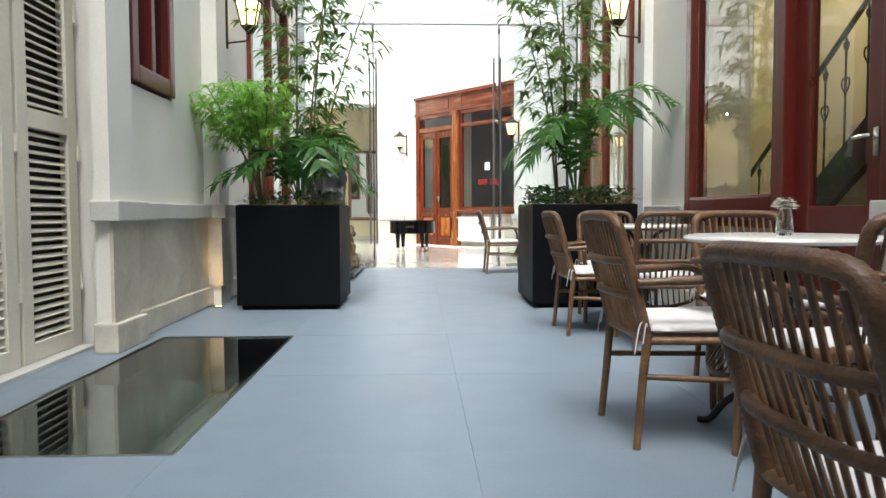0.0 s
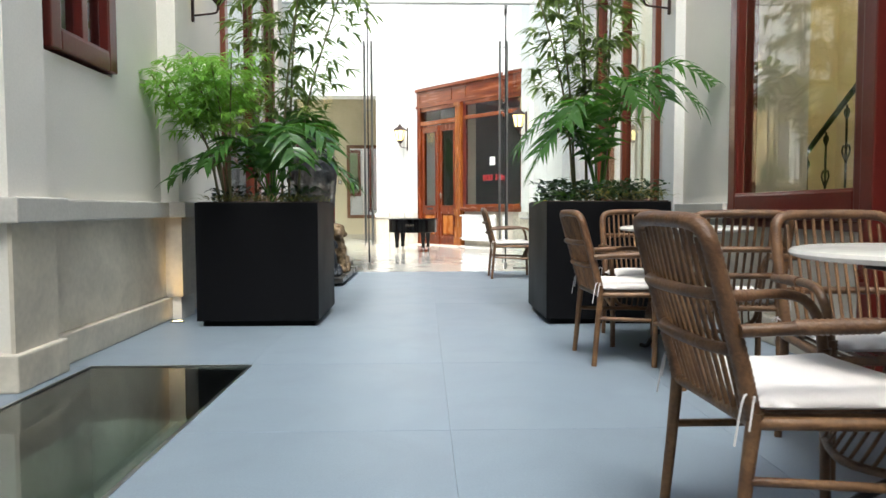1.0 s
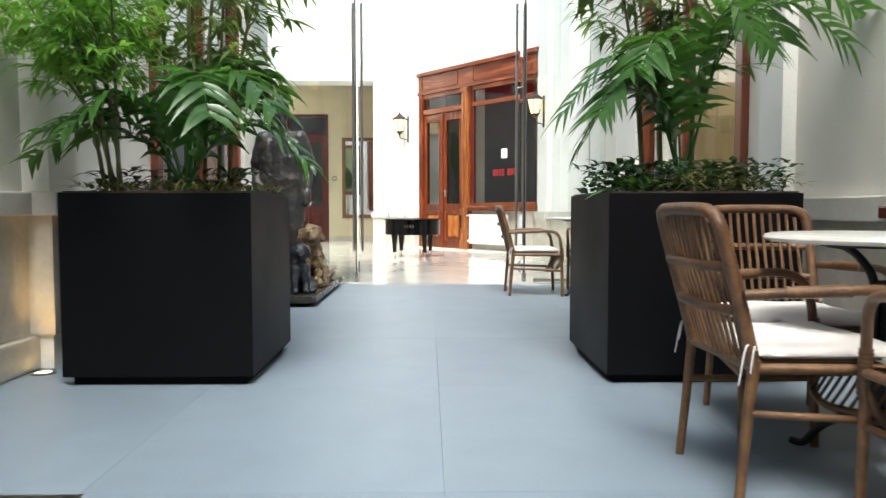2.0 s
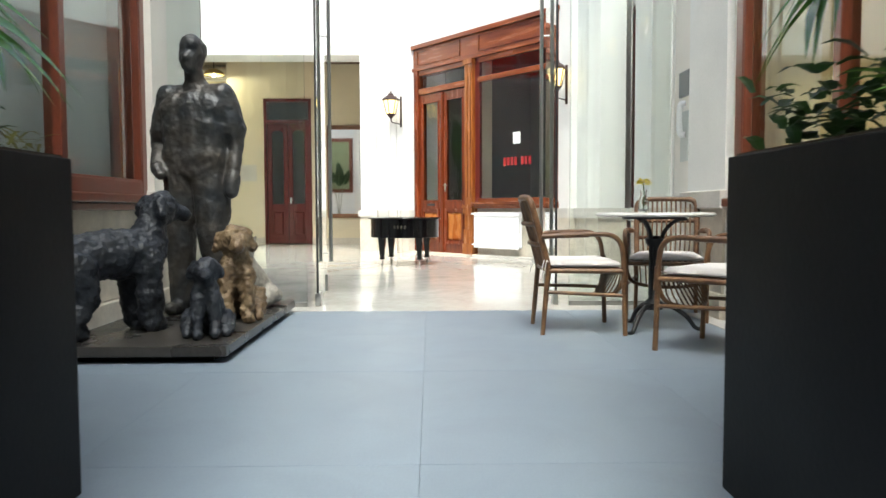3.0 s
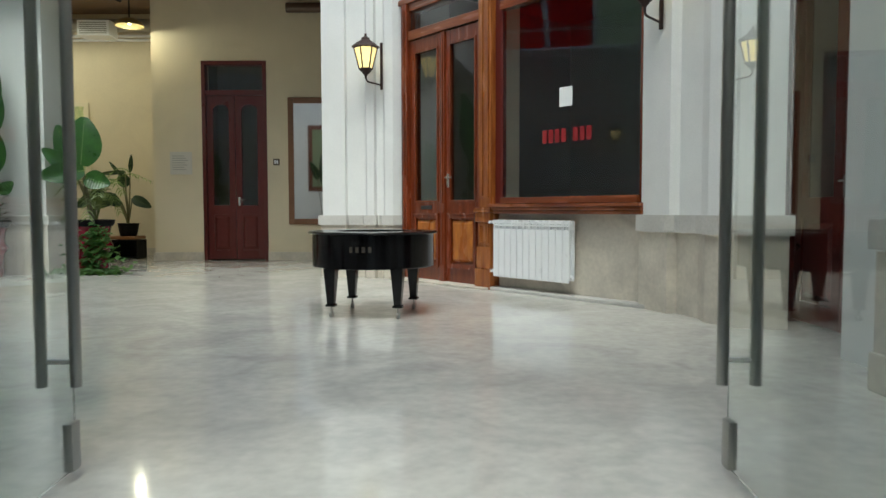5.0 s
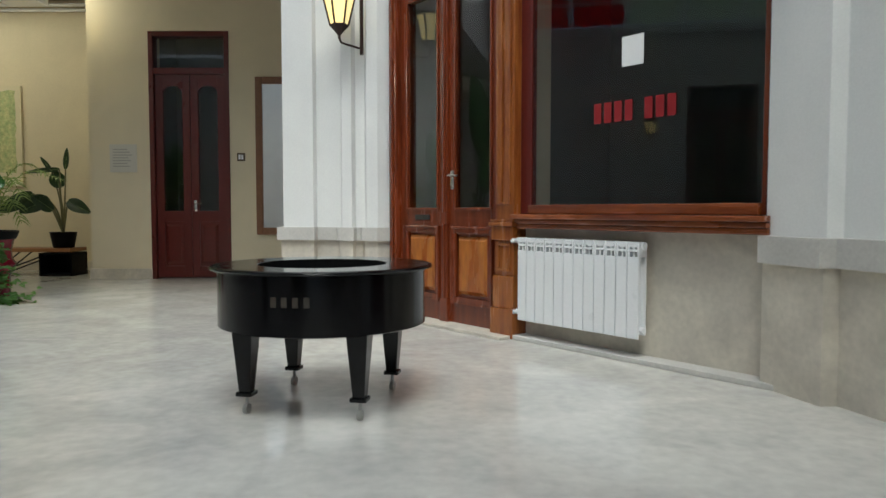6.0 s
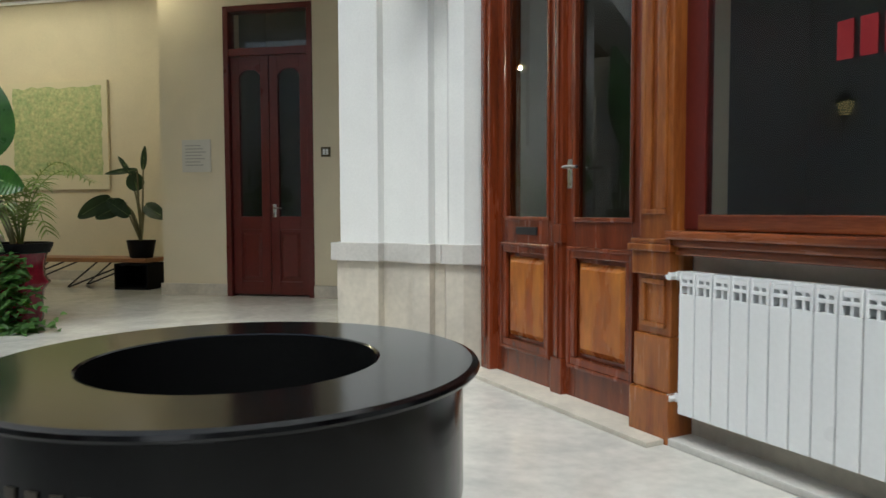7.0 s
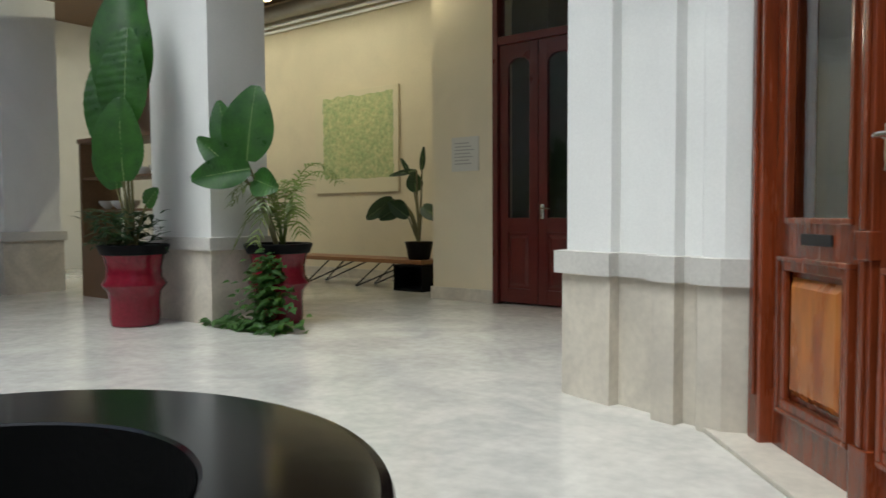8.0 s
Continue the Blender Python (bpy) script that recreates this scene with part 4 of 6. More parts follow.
part("handset", tube(bmesh.new(), spline([(-0.05, 0.03, 0.50), (-0.03, 0.065, 0.49), (-0.03, 0.075, 0.36), (-0.03, 0.065, 0.24), (-0.05, 0.03, 0.23)], 5), 0.026, sides=10), ENAMEL, ic, "white handset", smooth=50)

# ---- shutters ----
sh = thing("louvred_shutter", pose(-2.2, 0, 0), "tall cream painted louvred shutter doors, closed", "shutter", kind="structure")
SLATM = B((-0.014, 0.014, -0.2, 0.2, -0.004, 0.004))
moved(SLATM, Matrix.Rotation(radians(38), 4, "Y"))
slat_mesh = bpy.data.meshes.new("louvre")
SLATM.to_mesh(slat_mesh)
SLATM.free()
slat_mesh.materials.append(SHUTTER)
for y0 in (2.80, 3.46, 4.12):
    y1 = y0 + 0.63
    st = 0.105
    rails = (0.02, 0.12), (1.24, 1.34), (2.62, 2.76)
    leaf = part("shutter_leaf", B((-0.03, 0.02, y0, y0 + st, 0.02, 2.76), (-0.03, 0.02, y1 - st, y1, 0.02, 2.76), *[(-0.03, 0.02, y0 + st, y1 - st, a, b) for a, b in rails], bevel=0.004), SHUTTER, sh)
    # dark sheet in place of the shade between the louvres
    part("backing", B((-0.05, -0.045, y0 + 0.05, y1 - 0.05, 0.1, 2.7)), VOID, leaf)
    for z0, z1 in ((0.13, 1.235), (1.35, 2.61)):
        n = int((z1 - z0) / 0.046)
        for k in range(n):
            ob = new("louvre", slat_mesh)
            ob.parent = leaf
            ob.location = (-0.008, (y0 + y1) / 2, z0 + 0.02 + k * (z1 - z0) / n)
            ob.scale = (1, (y1 - y0 - 2 * st) / 0.4, 1)
    for z in (0.35, 1.1, 1.9):
        part("hinge", tube(bmesh.new(), [(0.028, y1 - 0.005, z), (0.028, y1 - 0.005, z + 0.09)], 0.010), SHUTTER, leaf, smooth=40)
part("head_rail", B((-0.08, 0.03, 2.76, 4.75, 2.76, 2.9)), SHUTTER, sh)
structure("shutter_sill", B((-2.28, -2.10, 2.76, 4.74, -0.01, 0.018), bevel=0.004), LEDGE, "grey stone sill under the shutters")
structure("wall_over_shutter", B((-2.28, -2.14, 2.75, 4.75, 2.9, TOP)), PLASTER, "plastered wall over the shutters")

# ---- glass floor light ----
PITW = mat("pale pit wall", (0.42, 0.43, 0.38), 0.7, 0.2, 2, 40, 0.1, stain=0.3)
structure("pit", B((-1.93, -1.825, 2.68, 5.18, -1.3, -0.042), (-0.985, -0.88, 2.68, 5.18, -1.3, -0.042), (-1.825, -0.985, 2.68, 2.78, -1.3, -0.042), (-1.825, -0.985, 5.08, 5.18, -1.3, -0.042), (-1.93, -0.88, 2.68, 5.18, -1.4, -1.3), (-1.825, -1.655, 2.78, 5.08, -0.9, -0.86)), PITW, "pale walls of the pit below the glass floor")
fl = thing("glass_floor_panel", pose(-1.405, 3.93, 0), "long walk-on glass floor panel in a steel frame", "floor light", kind="structure")
part("pane", B((-0.405, 0.405, -1.135, 1.135, -0.035, -0.004), bevel=0.002), glass("green floor glass", (0.74, 0.86, 0.80)), fl)
part("frame", B((-0.42, -0.406, -1.15, 1.15, -0.04, 0.002), (0.406, 0.42, -1.15, 1.15, -0.04, 0.002), (-0.406, 0.406, -1.15, -1.136, -0.04, 0.002), (-0.406, 0.406, 1.136, 1.15, -0.04, 0.002)), STEEL, fl)

# ---- small fixtures ----
up = thing("floor_uplight", pose(-1.875, 6.56, 0), "small lit uplight set in the floor by the pilaster", "uplight")
part("rim", lathe(bmesh.new(), [(0.03, 0.0), (0.055, 0.0), (0.055, 0.006), (0.042, 0.010), (0.04, 0.004)], 24), STEEL, up, smooth=40)
part("lens", lathe(bmesh.new(), [(0.001, 0.004), (0.04, 0.004)], 24, cap=False), glow("lit uplight lens", (1.0, 0.75, 0.4), 6), up)
spot = new("uplight_lamp", bpy.data.lights.new("uplight_lamp", "SPOT"))
spot.data.energy, spot.data.color, spot.data.spot_size, spot.data.spot_blend, spot.data.shadow_soft_size = 4, (1.0, 0.55, 0.13), radians(50), 0.9, 0.03
spot.matrix_world = look((-1.875, 6.56, 0.02), (-1.91, 6.69, 1.0))

pap = thing("paper_notice", DIAG @ pose(0.81, -0.010, 1.69), "white paper notice taped on the shop window", "paper")
part("sheet", B((-0.075, 0.075, -0.001, 0.001, 0, 0.17)), mat("white paper", (0.85, 0.85, 0.84), 0.8, 0.02), pap)
RED = mat("red window lettering", (0.26, 0.007, 0.012), 0.5, 0.05)
sign = thing("window_lettering", DIAG @ pose(0.79, -0.0125, 1.44), "red adhesive lettering on the shop window, unreadable", "lettering")
for x in (0.27, 0.195, 0.12, 0.045, -0.09, -0.165, -0.24):
    part("letter_bar", B((x - 0.027, x + 0.027, -0.001, 0.001, -0.06, 0.06)), RED, sign)

sw = thing("light_switch", pose(-2.36, 20.95, 1.53), "small bronze light switch plate", "switch")
part("plate", B((-0.05, 0.05, -0.012, 0, -0.05, 0.05), bevel=0.003), mat("bronze plate", (0.10, 0.075, 0.04), 0.4, 0.1, metal=0.6), sw)
part("rocker", B((-0.03, -0.004, -0.018, -0.012, -0.03, 0.03), bevel=0.002), ENAMEL, sw)
part("rocker", B((0.004, 0.03, -0.018, -0.012, -0.03, 0.03), bevel=0.002), ENAMEL, sw)

mir = thing("mirror", pose(-2.17, 20.95, 0.56), "large mirror in a brown wooden frame", "mirror")
part("frame", B((0, 0.085, -0.045, 0, 0, 1.96), (1.2, 1.285, -0.045, 0, 0, 1.96), (0.085, 1.2, -0.045, 0, 0, 0.09), (0.085, 1.2, -0.045, 0, 1.87, 1.96), bevel=0.012), mat("brown frame wood", (0.24, 0.11, 0.05), 0.4, 0.2, 4, 40, 0.1), mir)
mm = mat("silvered mirror", (0.86, 0.86, 0.84), 0.03, 0.0, bump=0.0, metal=1.0)
part("glass", B((0.085, 1.2, -0.02, -0.012, 0.09, 1.87)), mm, mir)

plq = thing("wall_plaque", pose(-3.84, 20.95, 1.34), "pale framed text panel on the corridor wall", "plaque")
part("panel", B((-0.17, 0.17, -0.012, 0, 0, 0.35), bevel=0.003), mat("frosted acrylic", (0.62, 0.60, 0.54), 0.35, 0.03), plq)
for k in range(7):
    part("text_bar", B((-0.13, 0.05 + 0.08 * ((k * 7) % 5) / 5, -0.014, -0.012, 0.28 - k * 0.035, 0.292 - k * 0.035)), mat("grey print", (0.42, 0.41, 0.38), 0.6), plq)

bar = thing("wall_heater", pose(-1.70, 20.95, 3.80), "brown tubular heater high on the corridor wall", "heater")
part("body", tube(bmesh.new(), [(-0.45, -0.12, 0.06), (0.45, -0.12, 0.06)], 0.075, sides=16), mat("brown metal", (0.11, 0.07, 0.045), 0.45, 0.1, metal=0.3), bar, smooth=40)
part("bracket", B((-0.3, -0.26, -0.12, 0, 0.05, 0.08), (0.26, 0.3, -0.12, 0, 0.05, 0.08)), IRON, bar)

# painting
pt = thing("painting", pose(-6.64, 22.28, 1.20), "large pale canvas with a mottled green and yellow square", "painting")
part("canvas", B((-0.86, 0.76, -0.04, 0, 0.01, 1.44), bevel=0.004), mat("raw cream canvas", (0.70, 0.64, 0.46), 0.8, 0.04, 3, 200, 0.2), pt)
PAINT = mat("mottled green paint", (0.60, 0.60, 0.30), 0.7, 0.3, 16, 38, 0.3, tint=(0.34, 0.44, 0.20))
bm = bmesh.new()
bmesh.ops.create_grid(bm, x_segments=24, y_segments=24, size=0.70)
for v in bm.verts:
    e = max(abs(v.co.x), abs(v.co.y)) > 0.69
    j = 0.03 * noise.noise(v.co * 9) if e else 0
    v.co = Vector((v.co.x * 0.97 + j, -0.043 + 0.003 * noise.noise(v.co * 20), 0.785 + v.co.y * 0.83 + j))
part("painted_field", bm, PAINT, pt)

# bench
be = thing("bench", pose(-5.9, 21.55, 0), "long wooden plank bench on black rod legs", "bench")
part("seat", B((-1.15, 1.15, -0.22, 0.22, 0.315, 0.365), bevel=0.006), mat("orange brown plank", (0.33, 0.155, 0.06), 0.4, 0.2, 3, 30, 0.1, stretch=(0.8, 6, 6)), be)
for x in (-0.85, 0.05):
    for s in (-1, 1):
        part("leg", tube(bmesh.new(), [(x + 0.4, s * 0.15, 0.315), (x, s * 0.17, 0.01), (x + 0.02, s * 0.17, 0.01), (x + 0.85, s * 0.15, 0.315)], 0.010), IRON, be)
bx = thing("storage_cube", pose(-4.93, 21.5, 0), "dark open storage cube under the bench", "cube")
part("shell", B((-0.22, 0.22, -0.2, 0.2, 0, 0.02), (-0.22, 0.22, -0.2, 0.2, 0.285, 0.305), (-0.22, -0.2, -0.2, 0.2, 0.02, 0.285), (0.2, 0.22, -0.2, 0.2, 0.02, 0.285), (-0.2, 0.2, 0.15, 0.17, 0.02, 0.285)), BLACK, bx)

# ceiling services of the corridor
du = thing("air_duct", pose(-5.4, 22.0, 0), "exposed metal ducts and pipes under the corridor ceiling", "duct")
part("duct", tube(bmesh.new(), [(-6.5, 0.05, 3.90), (0.9, 0.05, 3.90)], 0.11, sides=20), mat("galvanised duct", (0.42, 0.40, 0.34), 0.45, 0.15, metal=0.6), du, smooth=40)
for z, y in ((3.74, 0.12), (3.69, 0.2)):
    part("pipe", tube(bmesh.new(), [(-6.5, y, z), (0.9, y, z)], 0.025), ENAMEL, du, smooth=40)
vent = thing("air_vent", pose(-5.2, 21.2, 3.50), "white boxed air vent near the ceiling", "vent")
part("box_body", B((-0.25, 0.25, -0.15, 0.15, 0, 0.24), bevel=0.006), ENAMEL, vent)
for k in range(6):
    part("slat", B((-0.21, 0.21, -0.16, -0.145, 0.03 + k * 0.032, 0.045 + k * 0.032)), STEEL, vent)


def ceiling_lamp(x, y, z, watts):
    l = thing("ceiling_lamp", pose(x, y, z), "round brass dome ceiling lamp, lit; two of three are added", "ceiling lamp", "corridor lamps")
    part("stem", tube(bmesh.new(), [(0, 0, 0.12), (0, 0, 4.15 - z)], 0.012), IRON, l)
    part("shade", lathe(bmesh.new(), [(0.20, 0.0), (0.205, 0.005), (0.19, 0.05), (0.12, 0.10), (0.03, 0.125), (0.028, 0.12), (0.115, 0.092), (0.18, 0.045), (0.195, 0.0)], 32, cap=False), mat("brass shade", (0.5, 0.4, 0.2), 0.3, 0.1, metal=0.8), l, smooth=40)
    part("bulb", ball(bmesh.new(), (0, 0, 0.05), (0.03, 0.03, 0.03)), glow("warm bulb", (1.0, 0.8, 0.5), 3), l, smooth=0)
    p = new("corridor_light", bpy.data.lights.new("corridor_light", "POINT"))
    p.data.energy, p.data.color, p.data.shadow_soft_size = watts, (1.0, 0.84, 0.58), 0.03
    p.location = (x, y, z - 0.015)
    return l


# added lamp with no known fitting here, brightens the recess wall
ceiling_lamp(-6.6, 20.5, 3.5, 80)
ceiling_lamp(-4.4, 20.5, 3.5, 14)
# another added lamp, farther west, for the same recess light
ceiling_lamp(-9.0, 20.5, 3.5, 80)

sp = thing("ceiling_spot", pose(-4.45, 20.3, 3.82), "small black spotlight on a stem under the corridor ceiling", "spotlight")
part("stem", tube(bmesh.new(), [(0, 0, 0.06), (0, 0, 0.33)], 0.012), IRON, sp, smooth=40)
part("head", tube(bmesh.new(), [(0.03, -0.02, 0.10), (-0.03, 0.02, 0.0)], 0.045, sides=16), IRON, sp, "black cylindrical lamp head", smooth=40)

# vases
WATER = glass("vase glass", (0.95, 0.98, 0.97))
for x, y, col, nm, lab, h in ((1.30, 9.72, (0.85, 0.72, 0.02), "yellow petals", "clear glass vase with a yellow gerbera on the table", 0.17), (1.13, 2.96, (0.82, 0.80, 0.70), "white petals", "clear glass vase with white flowers on the table", 0.10)):
    v = thing("flower_vase", pose(x, y, 0.707), lab, "vase")
    part("vase", lathe(bmesh.new(), [(0.028, 0.0), (0.032, 0.02), (0.026, 0.07), (0.016, 0.11), (0.022, 0.135), (0.019, 0.135), (0.013, 0.11), (0.022, 0.07), (0.027, 0.02), (0.0, 0.006)], 20, cap=False), WATER, v, smooth=40)
    part("stem", tube(bmesh.new(), spline([(0, 0, 0.01), (0.004, 0, 0.1), (0.0, 0.004, h)], 4), 0.003, sides=5), mat("green stem", (0.08, 0.16, 0.04), 0.6), v)
    bm = bmesh.new()
    rnd = random.Random(4)
    for ring, (rr, lift) in enumerate(((0.052, 0.0), (0.048, 0.008), (0.042, 0.016), (0.032, 0.024))):
        for k in range(16):
            a = 2 * math.pi * k / 16 + ring * 0.2
            d, t = Vector((math.cos(a), math.sin(a), 0)), Vector((-math.sin(a), math.cos(a), 0))
            o = Vector((0, 0, h + lift))
            z = Vector((0, 0, rnd.uniform(-0.008, 0.012)))
            vs = [bm.verts.new(o + d * 0.006), bm.verts.new(o + d * rr * 0.6 + t * 0.012 + z), bm.verts.new(o + d * rr + z * 0.5), bm.verts.new(o + d * rr * 0.6 - t * 0.012 + z)]
            bm.faces.new(vs)
    part("blossom", bm, mat(nm, col, 0.6, 0.08), v)

# stair seen through the dark red window
st = thing("staircase", pose(3.1, 7.8, 0), "stair flight with iron balusters in the inner hall", "stair", kind="structure")
part("string", prism(bmesh.new(), [(0, 0), (2.6, 1.7), (2.6, 1.35), (0.35, -0.1)], 0, 0.06), VOID, st).matrix_basis = Matrix.Rotation(radians(-90), 4, "Z") @ Matrix.Rotation(radians(90), 4, "X")
for k in range(9):
    part("step", B((0, 1.4, -0.28 * k - 0.28, -0.28 * k, 0.18 * k, 0.18 * k + 0.18)), LEDGE, st)
    bm = tube(bmesh.new(), [(0.04, -0.28 * k - 0.14, 0.18 * k + 0.18), (0.04, -0.28 * k - 0.14, 0.18 * k + 1.05)], 0.009)
    for zc, r in ((0.50, 1.0), (0.80, 0.6)):
        heart = [(0, -0.07), (-0.05, 0.01), (-0.035, 0.06), (-0.008, 0.045), (0, 0.01), (0.008, 0.045), (0.035, 0.06), (0.05, 0.01), (0, -0.07)]
        tube(bm, spline([(0.04, -0.28 * k - 0.14 + a * r, 0.18 * k + 0.18 + zc + b * r) for a, b in heart], 3), 0.007, sides=5)
    part("baluster", bm, IRON, st, smooth=40)
part("handrail", tube(bmesh.new(), [(0.04, -0.1, 1.07), (0.04, -2.4, 2.55)], 0.022), IRON, st, smooth=40)


# unseen lamps added to warm the room beyond the east windows
for x, y in ((3.4, 5.2), (3.9, 8.9)):
    l = thing("pendant_lamp", pose(x, y, 3.55), "small unseen pendant added to light the inner room", "pendant lamp", "inner room lamps")
    part("cord", tube(bmesh.new(), [(0, 0, 0.12), (0, 0, 0.25)], 0.005), IRON, l)
    part("shade", lathe(bmesh.new(), [(0.10, 0.0), (0.12, 0.02), (0.09, 0.10), (0.02, 0.13)], 20), LAMPGLASS, l, smooth=40)
    p = new("inner_room_light", bpy.data.lights.new("inner_room_light", "POINT"))
    p.data.energy, p.data.color, p.data.shadow_soft_size = 12, (1.0, 0.82, 0.50), 0.1
    p.location = (x, y, 3.46)

# display cabinet in the far opening
dc = thing("display_cabinet", pose(-6.75, 19.05, 0), "brown wooden display cabinet with shelves of crockery", "cabinet")
BROWN = mat("brown cabinet wood", (0.16, 0.09, 0.045), 0.5, 0.2, 3, 40, 0.08)
part("body", B((-0.9, -0.86, -0.2, 0.25, 0, 1.70), (0.86, 0.9, -0.2, 0.25, 0, 1.70), (-0.9, 0.9, -0.22, 0.25, 1.70, 1.75), (-0.86, 0.86, -0.2, 0.22, 0, 0.6)), BROWN, dc)
# board added to give the dim brown of the wall behind
part("back_board", B((-1.3, 1.2, 0.25, 0.29, 1.76, 3.3)), BROWN, dc, "brown board added for the dim wall over the cabinet")
for z in (0.95, 1.3):
    part("shelf", B((-0.86, 0.86, -0.18, 0.22, z, z + 0.025)), BROWN, dc)
for k, z in ((0, 0.975), (1, 0.975), (2, 0.975), (3, 1.325), (4, 1.325), (5, 0.975)):
    bw = thing("bowl", pose(-7.4 + k * 0.26, 19.03, z), "small pale ceramic bowl on the shelf", "bowl", "bowls on the shelf")
    part("bowl", lathe(bmesh.new(), [(0.03, 0), (0.035, 0.008), (0.08, 0.05), (0.09, 0.09), (0.083, 0.09), (0.07, 0.05), (0.0, 0.014)], 20, cap=False), ENAMEL if k % 2 else TABLETOP, bw, smooth=40)


# ---- bronze group ----
def sculpture(name, m, limbs, material, label, category, voxel=0.013, rough=0.014, grain=0.05):
    """One mesh: limbs are (from, to, radius, radius), fused and worked over like modelled clay."""
    bm = bmesh.new()
    for p, q, r0, r1 in limbs:
        p, q = Vector(p), Vector(q)
        tube(bm, [p, p.lerp(q, 0.5), q], r0, r1, 12)
        ball(bm, p, (r0, r0, r0), None, 12, 8)
        ball(bm, q, (r1, r1, r1), None, 12, 8)
    ob = part(name, bm, material, smooth=0)
    ob.matrix_world = m
    tagged(ob, label, category)
    re = ob.modifiers.new("fuse", "REMESH")
    re.mode, re.voxel_size, re.use_smooth_shade = "VOXEL", voxel, True
    sm = ob.modifiers.new("soften", "SMOOTH")
    sm.factor, sm.iterations = 0.5, 9
    for size, k in ((grain * 2.6, rough), (grain * 0.7, rough * 0.4)):
        tx = bpy.data.textures.new("modelling", "CLOUDS")
        tx.noise_scale, tx.noise_depth = size, 3
        dp = ob.modifiers.new("worked", "DISPLACE")
        dp.texture, dp.strength, dp.texture_coords = tx, k, "LOCAL"
    return ob


BRONZE = mat("dark bronze patina", (0.060, 0.052, 0.043), 0.45, 0.4, 6, 30, 0.5, metal=0.3, tint=(0.026, 0.032, 0.038))
BRONZE_T = mat("tan bronze patina", (0.20, 0.14, 0.075), 0.55, 0.4, 9, 50, 0.4, metal=0.15, tint=(0.10, 0.06, 0.03))
BRONZE_W = mat("pale bronze patina", (0.32, 0.30, 0.26), 0.55, 0.3, 6, 50, 0.3, metal=0.1, tint=(0.20, 0.18, 0.15))
BRONZE_B = mat("blue black bronze patina", (0.026, 0.030, 0.040), 0.5, 0.35, 9, 60, 0.6, metal=0.25, tint=(0.014, 0.016, 0.02))
slab = thing("sculpture_base", pose(-1.40, 9.72, 0), "low dark polished slab under the bronze group", "base")
part("slab", B((-0.42, 0.46, -0.88, 0.88, 0.035, 0.085), bevel=0.006), mat("dark polished slab", (0.045, 0.042, 0.038), 0.28, 0.2, 4, 50, 0.08, tint=(0.025, 0.022, 0.02)), slab)
# recessed plinth, coloured black for the shadow gap under the slab
part("plinth", B((-0.40, 0.38, -0.80, 0.82, 0, 0.035)), HOLLOW, slab)
Z = 0.085
